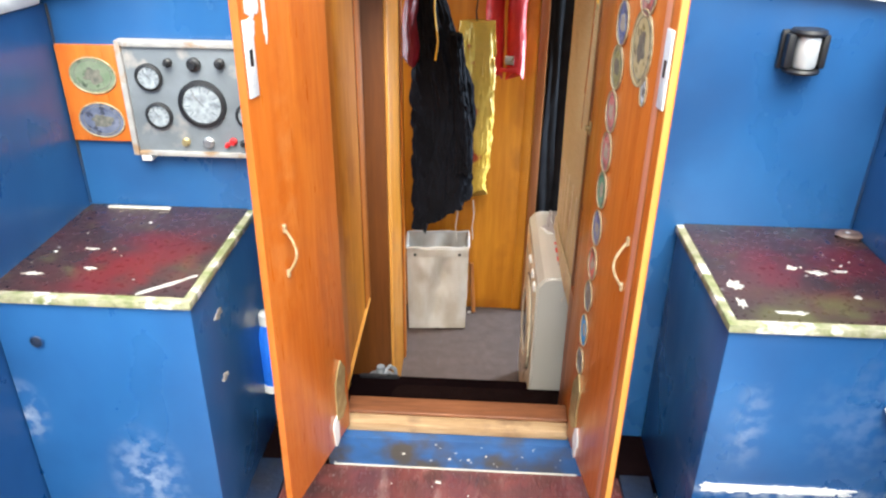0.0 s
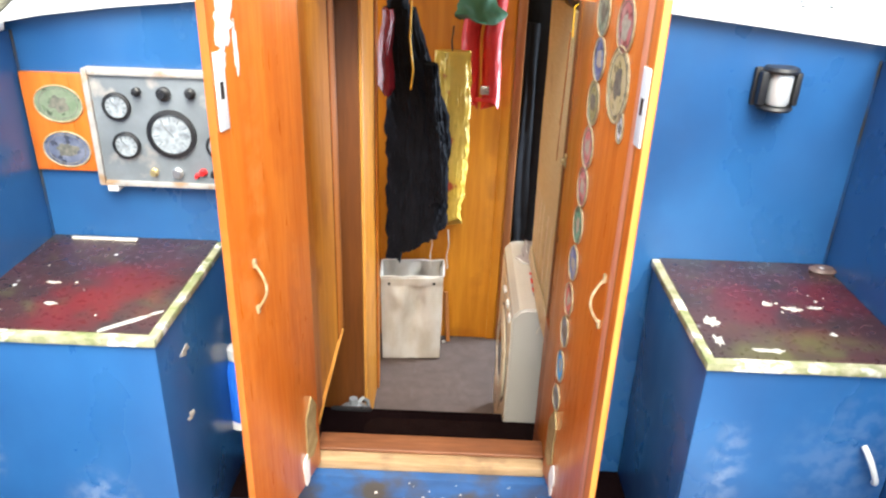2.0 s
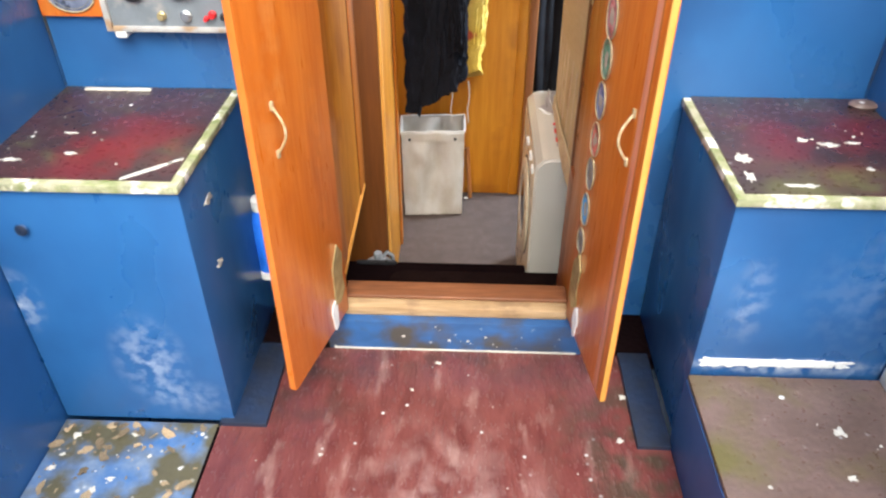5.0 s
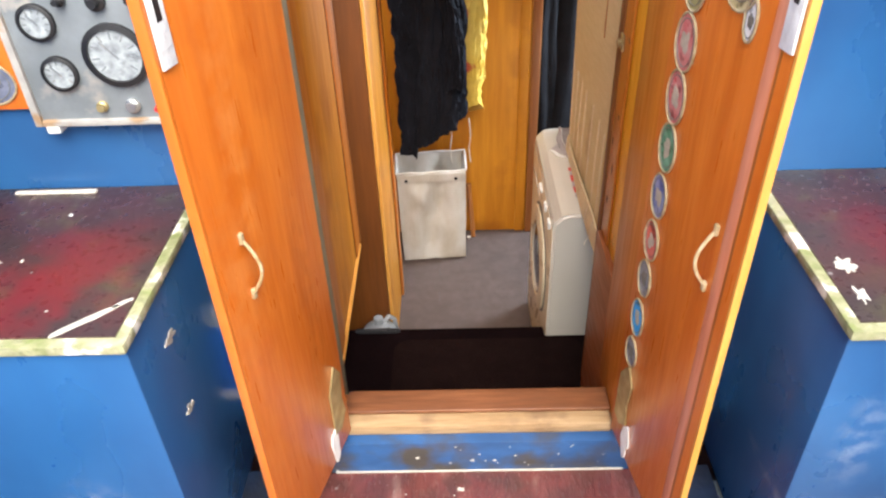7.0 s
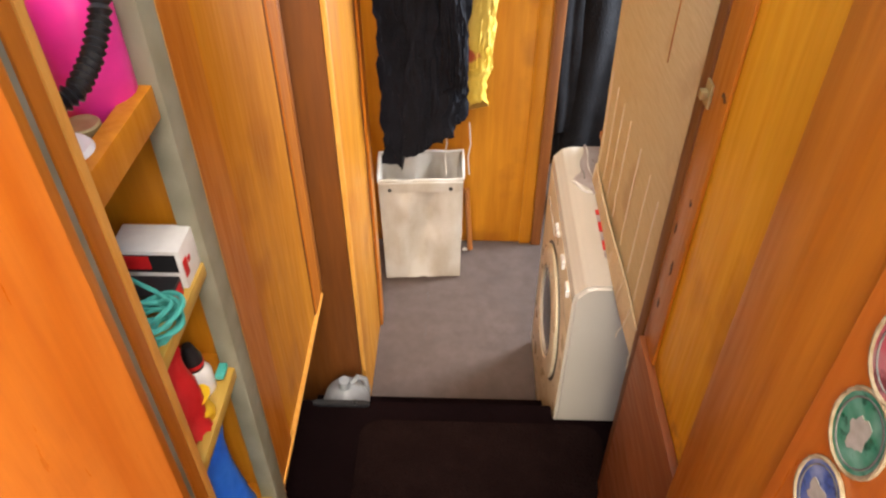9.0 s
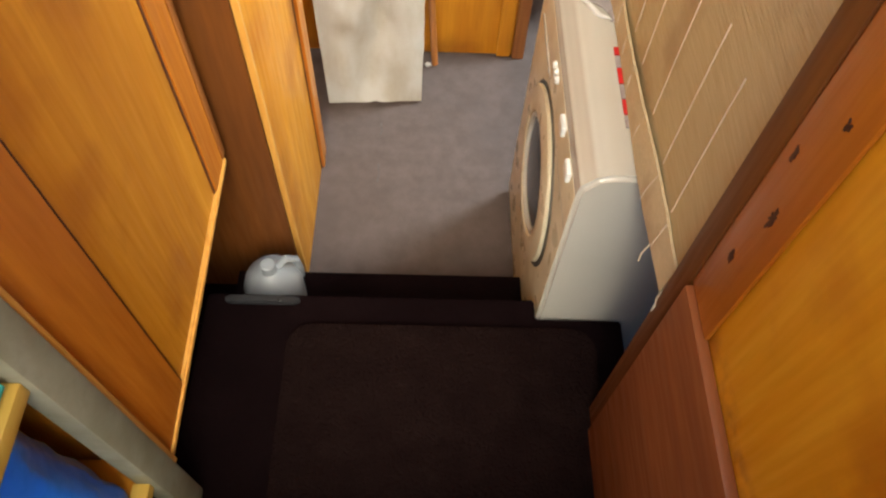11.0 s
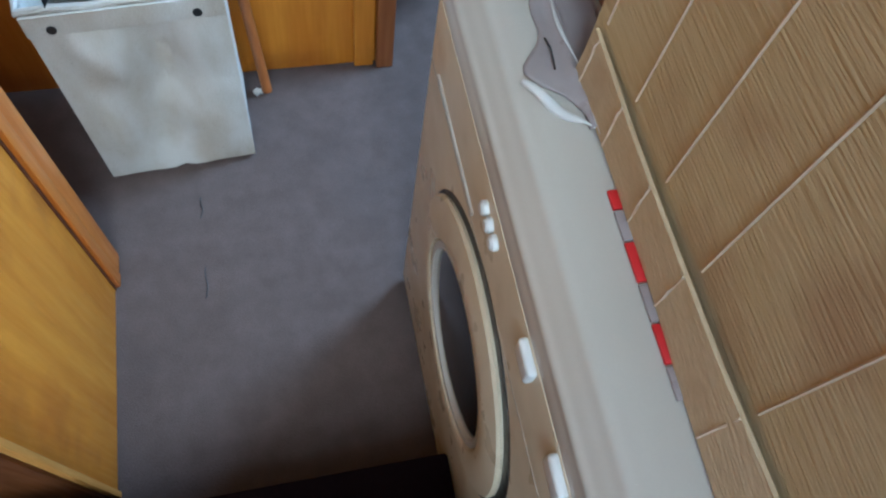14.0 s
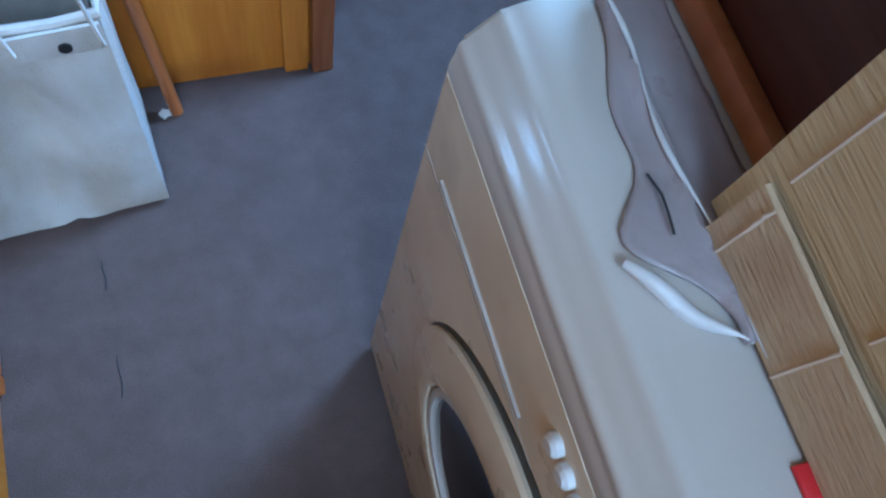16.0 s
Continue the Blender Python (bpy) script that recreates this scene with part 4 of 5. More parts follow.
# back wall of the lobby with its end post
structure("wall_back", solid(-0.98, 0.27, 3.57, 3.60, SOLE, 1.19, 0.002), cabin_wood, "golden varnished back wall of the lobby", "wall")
structure("wall_back_post", solid(0.268, 0.31, 3.545, 3.605, SOLE, 1.234, 0.006), dark_wood, "varnished end post of the back wall", "post")
structure("wall_back_rail", solid(0.215, 0.262, 3.555, 3.569, SOLE + 0.002, 1.234, 0.004), cabin_wood, "varnished edge board of the back wall", "trim")

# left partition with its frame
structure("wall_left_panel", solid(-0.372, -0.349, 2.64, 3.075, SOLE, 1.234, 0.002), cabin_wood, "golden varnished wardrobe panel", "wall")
structure("wall_left_post", solid(-0.39, -0.34, 3.0755, 3.12, SOLE, 1.234, 0.008), stile_wood, "brown corner post of the wardrobe", "post")
structure("wall_left_post_moulding", solid(-0.3515, -0.338, 3.045, 3.075, SOLE, 1.234, 0.005), stile_wood, "rounded moulding beside the post", "trim")
structure("wall_left_edge", solid(-0.356, -0.342, 2.627, 2.6395, SOLE, 1.234, 0.004), edge_wood, "bright rounded edge of the wardrobe", "trim")
structure("wall_left_return", solid(-0.98, -0.3565, 2.622, 2.6398, SOLE, 1.19, 0.002), return_wood, "brown return panel with shade put into its colour", "wall")
structure("wall_left_side_back", solid(-0.98, -0.376, 3.085, 3.115, SOLE, 1.19, 0.002), cabin_wood, "wardrobe side panel", "wall")

structure("wall_left_groove", solid(-0.3492, -0.3465, 3.039, 3.0445, SOLE, 1.234, 0), shade_wood, "dark groove beside the moulding", "trim")

# board along the steps and the shelves behind it
structure("wall_step_board", prism([(1.977, -0.165), (2.56, -0.125), (2.56, 1.265), (1.977, 1.265)], "x", -0.468, -0.438, 0.003), cabin_wood, "tall golden varnished board beside the steps", "wall")
structure("wall_step_board_stile", prism([(1.978, -0.164), (2.10, -0.156), (2.10, 1.265), (1.978, 1.265)], "x", -0.4375, -0.4325, 0.002), stile_wood, "reddish stile of the board", "trim")
structure("wall_step_board_stile_far", prism([(2.485, -0.130), (2.56, -0.125), (2.56, 1.265), (2.485, 1.265)], "x", -0.4375, -0.4325, 0.002), stile_wood, "reddish stile of the board", "trim")
structure("wall_step_board_edge", prism([(1.977, -0.184), (2.575, -0.143), (2.575, -0.1255), (1.977, -0.1665)], "x", -0.471, -0.430, 0.004), edge_wood, "pale lower edge of the board", "trim")
structure("wall_step_board_end", solid(-0.472, -0.430, 2.5605, 2.585, -0.124, 1.265, 0.006), dark_wood, "darker end lath of the board", "trim")
structure("wall_step_board_strip", solid(-0.455, -0.42, 1.914, 1.966, -0.35, 1.265, 0.006), grey_strip, "grey-green painted upright beside the shelves", "post")
structure("wall_step_board_lath", solid(-0.440, -0.424, 1.9665, 1.9765, -0.18, 1.265, 0.003), edge_wood, "thin pale lath along the upright", "trim")
structure("wall_shelf_front_left", solid(-0.43, -0.404, 1.64, 1.6665, -0.35, 1.25, 0.003), stile_wood, "varnished upright beside the door", "post")
structure("wall_shelf_front_edge", solid(-0.43, -0.4025, 1.667, 1.6815, -0.35, 1.25, 0.003), edge_wood, "pale edge lath of the upright", "trim")
structure("wall_shelf_front_grey", solid(-0.43, -0.406, 1.5325, 1.6395, -0.35, 1.25, 0.003), grey_strip, "grey painted board between the jamb and the upright", "wall")
for y0, z0 in ((2.1005, -0.155), (2.4805, -0.129)):
    structure("wall_step_board_groove", solid(-0.4382, -0.4355, y0, y0 + 0.004, z0, 1.265, 0), shade_wood, "dark groove along the stile", "trim")
unit = thing("shelf_unit", (-0.62, 1.8, -0.35), "varnished built-in shelf unit beside the companionway, full of gear", "shelves")
part("back_panel", solid(-0.86, -0.845, 1.685, 1.966, -0.35, 1.24, 0.002), cabin_wood, unit)
part("side_panel", solid(-0.844, -0.47, 1.6825, 1.697, -0.35, 1.24, 0.002), cabin_wood, unit)
part("side_panel", solid(-0.844, -0.4555, 1.952, 1.966, -0.35, 1.24, 0.002), cabin_wood, unit)
SHELVES = (0.845, 0.57, 0.325, -0.1)
for z in SHELVES:
    part("shelf", solid(-0.843, -0.456, 1.698, 1.951, z - 0.018, z, 0.003), cabin_wood, unit)
    part("shelf_lip", solid(-0.4555, -0.429, 1.7005, 1.9135, z - 0.018, z + (0.03 if z > 0.8 else 0.008), 0.003), cabin_wood if z > 0.8 else lip_wood, unit, "yellowish shelf lip")

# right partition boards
structure("wall_right_board", solid(0.335, 0.36, 1.684, 2.135, -0.40, 1.265, 0.004), golden_lit_wood, "wide golden varnished partition beside the steps", "wall")
structure("wall_right_edge", solid(0.325, 0.368, 2.105, 2.148, -0.40, 1.265, 0.008), return_wood, "reddish brown edge post of the partition", "post")
structure("wall_right_inner", solid(0.328, 0.3345, 2.02, 2.104, 0.236, 1.265, 0.003), stile_wood, "raised varnished stile", "trim")
structure("wall_right_low", solid(0.318, 0.3345, 1.72, 2.10, -0.40, 0.235, 0.004), red_wood, "reddish lower panel of the partition", "wall")
clip = thing("brass_catch", (0.325, 2.09, 0.76), "small brass door catch on the partition", "catch")
part("plate", solid(0.3235, 0.328, 2.080, 2.108, 0.755, 0.795, 0.002), brass, clip)
part("tongue", solid(0.312, 0.3233, 2.086, 2.100, 0.768, 0.782, 0.002), brass, clip)
stile = bpy.data.objects["wall_right_inner"]
for k, (y, z, ry, rz) in enumerate(((2.035, 0.80, 0.010, 0.006), (2.055, 0.455, 0.007, 0.014), (2.072, 0.355, 0.006, 0.012), (2.05, 0.60, 0.004, 0.008), (2.085, 0.52, 0.004, 0.010))):
    flake((0.3281, y, z), ry, rz, 400 + k, stile, shade_wood, "gouge", "x", -0.0012)

# alcove behind the washing machine
structure("wall_alcove", solid(0.76, 0.785, 2.15, 3.02, SOLE, 1.234, 0), dark_wood, "brown alcove back wall", "wall")
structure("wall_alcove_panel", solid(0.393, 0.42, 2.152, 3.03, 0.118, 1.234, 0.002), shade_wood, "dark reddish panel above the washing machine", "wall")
structure("wall_alcove_batten", solid(0.378, 0.3925, 2.72, 3.03, 0.1125, 0.136, 0.004), dark_wood, "brown wooden batten under the panel", "trim")

# ---- washing machine ----
WX, WY0, WY1, WT = 0.235, 2.362, 2.985, 0.11
wm = thing("washing_machine", (0.49, 2.66, SOLE), "white front-loading washing machine with round glass door", "washing machine")
prof = [(WX, SOLE + 0.02), (0.74, SOLE + 0.02), (0.74, WT)]
for i in range(37):
    a = radians(90 + 90 * i / 36)
    r = 0.060 + 0.0022 * math.exp(-((i - 13) / 2.2) ** 2) + 0.0028 * math.exp(-((i - 26) / 2.2) ** 2)
    prof.append((WX + 0.060 + r * math.cos(a), WT - 0.060 + r * math.sin(a)))
cabinet = prism(prof, "y", WY0, WY1)
rims = [e for e in cabinet.edges if abs(e.verts[0].co.y - e.verts[1].co.y) < 1e-6]
bmesh.ops.bevel(cabinet, geom=rims, offset=0.008, segments=3, affect="EDGES")
for f in cabinet.faces:
    f.smooth = True
part("cabinet", cabinet, machine_white, wm, "white enamel cabinet with a rounded top edge")
part("front_panel", solid(WX - 0.0008, WX + 0.001, WY0 + 0.009, WY1 - 0.009, SOLE + 0.03, 0.046, 0.0003), machine_cream, wm, "yellowed cream front panel with warm bounce in its colour")
part("panel_seam", solid(WX - 0.0012, WX + 0.002, WY0 + 0.008, WY1 - 0.008, -0.062, -0.059, 0), machine_white, wm)
part("rib", solid(WX - 0.0035, WX + 0.001, 2.738, 2.935, -0.049, -0.043, 0.0015), machine_white, wm, "raised pale rib")
for y, z, dy in ((2.735, 0.012, 0.016), (2.66, 0.02, 0.008), (2.70, -0.012, 0.02)):
    part("scratch", moved(solid(-0.0006, 0.0004, -dy / 2, dy / 2, -0.0008, 0.0008, 0), Matrix.Translation((WX, y, z)) @ Matrix.Rotation(radians(35), 4, "X")), dark_wood, wm)
for y in (2.672, 2.692, 2.712):
    part("button", moved(lathe([(0.009, 0), (0.009, 0.006), (0.006, 0.009)], 14), Matrix.Translation((WX, y, 0.017)) @ Matrix.Rotation(radians(-90), 4, "Y")), white_plastic, wm, "small white button")
for y in (2.44, 2.545):
    part("button", solid(WX - 0.010, WX + 0.001, y - 0.019, y + 0.019, 0.015, 0.042, 0.006, 3), white_plastic, wm, "white push button")
dm = Matrix.Translation((WX, 2.665, -0.275)) @ Matrix.Rotation(radians(-90), 4, "Y")
part("door_recess", moved(lathe([(0.212, 0.0), (0.212, 0.0018)], 56), dm @ Matrix.Translation((0.009, -0.009, 0))), black, wm, "dark gap round the door")
dring = part("door_ring", moved(lathe([(0.203, 0.002), (0.204, 0.006), (0.201, 0.010), (0.185, 0.0135), (0.165, 0.016), (0.150, 0.0165), (0.145, 0.015), (0.141, 0.004)], 56), dm), machine_cream, wm, "cream door ring")
part("bezel", moved(lathe([(0.1405, 0.0045), (0.1405, 0.0125), (0.136, 0.014), (0.131, 0.0125), (0.129, 0.006)], 48), dm), machine_white, dring, "white glass bezel")
part("door_glass", moved(lathe([(0.1285, 0.0065), (0.118, 0.009), (0.09, 0.013), (0.06, 0.0155), (0.03, 0.017), (0.005, 0.0175)], 48), dm), glass_dark, dring, "dark glass bowl")
for x, y in ((0.28, 2.40), (0.28, 2.92), (0.70, 2.40), (0.70, 2.92)):
    part("foot", moved(lathe([(0.02, 0), (0.02, 0.012), (0.012, 0.021)], 14), Matrix.Translation((x, y, SOLE))), black, wm)



# ---- cardboard bundle leaning above the machine ----
def warped_sheet(near_b, far_b, near_t, far_t, thick, seed, nu=14, nv=22):
    """A slightly bowed sheet between four corners, thickened towards +x."""
    bm = bmesh.new()
    cs = [Vector(c) for c in (near_b, far_b, near_t, far_t)]
    grid = []
    for side in (0, 1):
        lay = []
        for j in range(nv + 1):
            v = j / nv
            row = []
            for i in range(nu + 1):
                u = i / nu
                p = (cs[0] * (1 - u) + cs[1] * u) * (1 - v) + (cs[2] * (1 - u) + cs[3] * u) * v
                p = p + Vector((0.004 * math.sin(3 * u + seed) + 0.005 * noise.noise(Vector((2 * u, 3 * v, seed))), 0.003 * noise.noise(Vector((9 * v, seed, u))), 0.003 * noise.noise(Vector((9 * u, seed, v)))))
                row.append(bm.verts.new(p + Vector((thick * side, 0, 0))))
            lay.append(row)
        grid.append(lay)
    for side in (0, 1):
        for j in range(nv):
            for i in range(nu):
                q = grid[side]
                bm.faces.new((q[j][i], q[j][i + 1], q[j + 1][i + 1], q[j + 1][i])).smooth = True
    a, b = grid
    for j in range(nv):
        for i in (0, nu):
            bm.faces.new((a[j][i], a[j + 1][i], b[j + 1][i], b[j][i]))
    for i in range(nu):
        for j in (0, nv):
            bm.faces.new((a[j][i], a[j][i + 1], b[j][i + 1], b[j][i]))
    bmesh.ops.recalc_face_normals(bm, faces=bm.faces[:])
    return bm


bundle = thing("cardboard_bundle", (0.36, 2.48, 0.1), "flattened corrugated cardboard boxes standing on the washing machine", "cardboard")
for k in range(4):
    dx = 0.0095 * k
    part("cardboard_sheet", warped_sheet((0.336 + dx, 2.150 + 0.008 * (k % 2), 0.116 + 0.003 * k), (0.338 + dx, 2.815 - 0.02 * (k % 3), 0.116 + 0.003 * k), (0.352 + dx, 2.165, 1.17 - 0.02 * k), (0.332 + dx, 2.83 - 0.03 * k, 1.17), 0.007, k), card, bundle)
part("folded_edge", warped_sheet((0.326, 2.152, 0.1145), (0.329, 2.80, 0.1145), (0.3300, 2.152, 0.18), (0.333, 2.80, 0.172), 0.004, 9, 14, 3), card_edge, bundle, "folded ribbed card edge")


def card_face(y, v):
    """The outer face of the nearest sheet at a distance along it and a share of its height."""
    u = (y - 2.15) / 0.665
    return 0.3355 + 0.002 * u + (0.016 - 0.022 * u) * v + 0.004 * math.sin(3 * u) + 0.005 * noise.noise(Vector((2 * u, 3 * v, 0)))


for y in (2.25, 2.34, 2.44, 2.55, 2.63, 2.71, 2.795):
    pts = [(card_face(y, v), y, 0.116 + 1.05 * v) for v in [0.062 + 0.26 * i / 15 for i in range(16)]]
    part("crease", tube(pts, 0.0012, 6), card_crease, bundle, "pale vertical crease line")
for y, z0 in ((2.385, 0.68), (2.40, 0.80)):
    pts = [(card_face(y + 0.004 * v, v) - 0.0006, y + 0.004 * v, 0.116 + 1.05 * v) for v in [(z0 - 0.116) / 1.05 + (1.1 - z0) / 1.05 * i / 9 for i in range(10)]]
    part("slit", tube(pts, 0.0014, 6), dark_wood, bundle, "dark torn slit")
for y in (2.23, 2.32, 2.44, 2.55, 2.63, 2.71, 2.785):
    u = (y - 2.152) / 0.648
    pts = []
    for i in range(9):
        v = i / 8
        pts.append((0.326 + 0.003 * u + 0.004 * v + 0.004 * math.sin(3 * u + 9) + 0.005 * noise.noise(Vector((2 * u, 3 * v, 9))), y, 0.1155 + (0.064 - 0.008 * u) * v))
    part("crease", tube(pts, 0.0014, 6), card_crease, bundle, "pale crease across the folded edge")
part("frayed_thread", tube([(0.328, 2.150, 0.122), (0.322, 2.142, 0.112), (0.324, 2.139, 0.098), (0.321, 2.136, 0.086)], 0.0011, 6), card_crease, bundle, "pale frayed thread")
part("frayed_thread", tube([(0.326, 2.235, 0.118), (0.318, 2.228, 0.112), (0.312, 2.222, 0.108), (0.309, 2.214, 0.100)], 0.0011, 6), card_crease, bundle, "pale frayed thread")

# film, packet and cable on the machine
def bag_edge(v):
    """The near edge of the sheet: a blunt point by its near end, then a ragged line along the lid."""
    return 0.322 + 0.002 * math.sin(9 * v) - 0.045 * math.exp(-((v - 0.30) / 0.13) ** 2) - 0.018 * math.exp(-((v - 0.62) / 0.2) ** 2)


film_bm = bmesh.new()
fr = []
for j in range(31):
    row = []
    for i in range(15):
        u, v = i / 14, j / 30
        x = bag_edge(v) + (0.372 - bag_edge(v)) * u
        ruck = 0.004 * abs(noise.noise(Vector((5 * u, 9 * v, 2)))) + 0.006 * math.exp(-((x - 0.327) / 0.004) ** 2)
        row.append(film_bm.verts.new((x, 2.73 + 0.245 * v, WT + 0.003 + ruck)))
    fr.append(row)
for j in range(30):
    for i in range(14):
        film_bm.faces.new((fr[j][i], fr[j][i + 1], fr[j + 1][i + 1], fr[j + 1][i])).smooth = True
bag_thing = thing("plastic_bag", (0.33, 2.8, WT), "thin crumpled plastic sheet on the washing machine, reflection in its colour", "plastic bag")
bag = part("bag_sheet", film_bm, clear_film, bag_thing)
ridge = [(0.329 - 0.003 * math.sin(4 * q) + 0.003 * math.sin(11 * q), 2.965 - 0.245 * q, WT + 0.0095) for q in [i / 24 for i in range(25)]]
part("bag_ridge", tube(ridge, lambda q: 0.0014 + 0.0006 * math.sin(17 * q), 8), white_plastic, bag_thing, "pale rolled ridge of the sheet")
fold_pts = [(0.272 + 0.055 * q, 2.792 - 0.062 * q - 0.006 * math.sin(math.pi * q), WT + 0.004 + 0.003 * math.sin(9 * q)) for q in [i / 14 for i in range(15)]]
part("bag_fold", tube(fold_pts, lambda q: 0.0008 + 0.0048 * math.sin(math.pi * min(1, 0.12 + q)) ** 0.8, 12), white_plastic, bag_thing, "bright puckered fold")
mod = bag.modifiers.new("thickness", "SOLIDIFY")
mod.thickness = 0.0015
packet = thing("striped_packet", (0.325, 2.55, WT), "red and white striped packet behind the cardboard edge", "packet")
for y0, y1, mm in ((2.47, 2.498, clear_film), (2.50, 2.535, red_cloth), (2.537, 2.571, clear_film), (2.573, 2.611, red_cloth), (2.613, 2.642, clear_film), (2.644, 2.664, red_cloth)):
    part("packet_band", solid(0.3190, 0.3340, y0, y1, WT + 0.0005, WT + 0.004, 0.0015), mm, packet)
single("power_cable", tube([(0.306, 2.800, WT + 0.008), (0.3065, 2.812, WT + 0.010), (0.3075, 2.825, WT + 0.010), (0.306, 2.840, WT + 0.007)], 0.0009, 8), black, "short black cable on the machine lid", "cable")

# ---- laundry basket ----
basket = thing("laundry_basket", (-0.2, 3.42, SOLE), "tall white canvas laundry basket with punched handles", "laundry basket")
bt = Matrix.Translation((-0.347, 3.305, SOLE + 0.012)) @ Matrix.Rotation(radians(4), 4, "Z")


def basket_wall(w0, w1, d0, d1, h, off, inset):
    bm = bmesh.new()
    rings = []
    steps = 22
    for k in range(steps + 1):
        v = k / steps
        w, d = w0 + (w1 - w0) * v, d0 + (d1 - d0) * v
        x0 = -(w - w0) / 2 + inset
        y0 = off * v + inset
        cs = [(x0, y0), (x0 + w - 2 * inset, y0), (x0 + w - 2 * inset, y0 + d - 2 * inset), (x0, y0 + d - 2 * inset)]
        ring = []
        for a, b in zip(cs, cs[1:] + cs[:1]):
            for i in range(14):
                u = i / 14
                bulge = math.sin(math.pi * u) * (min(1, 4 * v) * (0.028 * noise.noise(Vector((a[0] * 9 + u * 4, v * 3, a[1] * 9))) + 0.026 * math.cos(9.4 * (u - 0.5) + 3.0 - 0.8 * v)) * min(1, 0.1 + 5 * (1 - v)) + 0.010 * noise.noise(Vector((a[0] * 9 + u * 9, v * 9, a[1] * 5 + 3))))
                p = Vector((a[0] + (b[0] - a[0]) * u, a[1] + (b[1] - a[1]) * u, h * v + (inset if k == 0 else 0)))
                nrm = Vector((b[1] - a[1], a[0] - b[0], 0)).normalized()
                bulge *= 1.0 if abs(nrm.y) > 0.5 else 0.25
                ring.append(bm.verts.new(p + nrm * bulge))
        rings.append(ring)
    for a, b in zip(rings, rings[1:]):
        for i in range(56):
            j = (i + 1) % 56
            bm.faces.new((a[i], a[j], b[j], b[i])).smooth = True
    bm.faces.new(rings[0][::-1])
    return bm


# Black slab set in for the shadow gap under the basket.
part("base", moved(solid(0.02, 0.28, 0.015, 0.17, -0.0118, 0.004, 0.003), bt), black, basket, "black slab standing for the shadow gap")
part("outer_wall", moved(basket_wall(0.305, 0.32, 0.19, 0.195, 0.485, 0.005, 0.0), bt), canvas, basket)
part("lining", moved(basket_wall(0.305, 0.32, 0.19, 0.195, 0.485, 0.005, 0.006), bt), canvas, basket)
rimpts = []
for a, b in (((-0.0075, 0.005), (0.3125, 0.005)), ((0.3125, 0.005), (0.3225, 0.20)), ((0.3225, 0.20), (-0.0075, 0.20)), ((-0.0075, 0.20), (-0.0075, 0.005))):
    for i in range(6):
        rimpts.append((a[0] + (b[0] - a[0]) * i / 6, a[1] + (b[1] - a[1]) * i / 6, 0.487 + 0.003 * math.sin(2.3 * len(rimpts))))
part("rim", moved(tube(rimpts, 0.007, 8, True), bt), canvas, basket, "rolled canvas rim")
part("rim_band", moved(solid(-0.006, 0.311, -0.0065, -0.0015, 0.44, 0.484, 0.001), bt), canvas, basket)
for x in (0.035, 0.265):
    part("eyelet", moved(lathe([(0.008, 0), (0.008, 0.003)], 14), bt @ Matrix.Translation((x, -0.0067, 0.455)) @ Matrix.Rotation(radians(90), 4, "X")), black, basket, "dark handle hole")
single("wooden_stick", tube([(0.0, 3.50, SOLE + 0.012), (-0.02, 3.545, SOLE + 0.30)], 0.012, 10), dark_wood, "brown stick leaning on the wall beside the basket", "stick")

# ---- clothes hanging in the lobby ----
coat = thing("hanging_coat", (-0.185, 3.22, -0.06), "black coat with loose sleeve hanging in the lobby", "coat", "hanging clothes")
part("coat_body", drape(-0.185, 3.22, -0.01, 1.06, lambda h: 0.26 - 0.13 * max(0, h - 0.55) / 0.45, lambda h: 0.15, 7, 0.10, 96, 44, seed=2, crumple=0.22, shift=lambda h: -0.075 * max(0, h - 0.55) / 0.45, hem=lambda c: -0.085 if c < -0.55 else -0.005 + 0.045 * c), coat_black, coat)
part("collar", drape(-0.255, 3.20, 1.0, 1.1, lambda h: 0.12 - 0.03 * h, lambda h: 0.12, 4, 0.08, 40, 8, seed=3), coat_black, coat)
part("sleeve", drape(-0.075, 3.17, 0.20, 0.84, lambda h: 0.085 - 0.03 * h, lambda h: 0.09, 4, 0.08, 64, 34, seed=5, crumple=0.3, shift=lambda h: -0.05 * h * h), coat_black, coat, "black sleeve")
single("hanging_jacket", drape(-0.306, 3.17, 0.725, 1.06, lambda h: 0.075 - 0.02 * h, lambda h: 0.12, 4, 0.08, seed=7), crimson_cloth, "dark crimson jacket hanging beside the black coat", "jacket", "hanging clothes")
oilskin = thing("hanging_oilskin", (-0.015, 3.38, 0.03), "yellow oilskin with red stains hanging on the back wall", "oilskin", "hanging clothes")
part("oilskin_body", drape(-0.015, 3.38, 0.15, 0.86, lambda h: 0.125 + 0.035 * h, lambda h: 0.07, 5, 0.08, seed=9, crumple=0.2), yellow_cloth, oilskin)
part("cuff", drape(-0.010, 3.375, 0.03, 0.17, lambda h: 0.110, lambda h: 0.06, 4, 0.06, 48, 12, seed=10, crumple=0.12), yellow_cloth, oilskin, "yellow cuff below the folds")
part("hanging_loop", tube([(-0.03, 3.38, 0.855), (-0.035, 3.40, 0.90), (-0.03, 3.50, 0.93), (-0.03, 3.57, 0.94)], 0.004, 8), black, oilskin, "dark hanging loop")
vest = thing("life_vest", (0.10, 3.45, 0.6), "red inflatable life vest with a buckle hanging on the wall", "life vest")
for x in (0.055, 0.155):
    part("lobe", drape(x, 3.45, 0.60, 1.10, lambda h: 0.085, lambda h: 0.07, 3, 0.05, 40, 16, seed=11), red_cloth, vest)
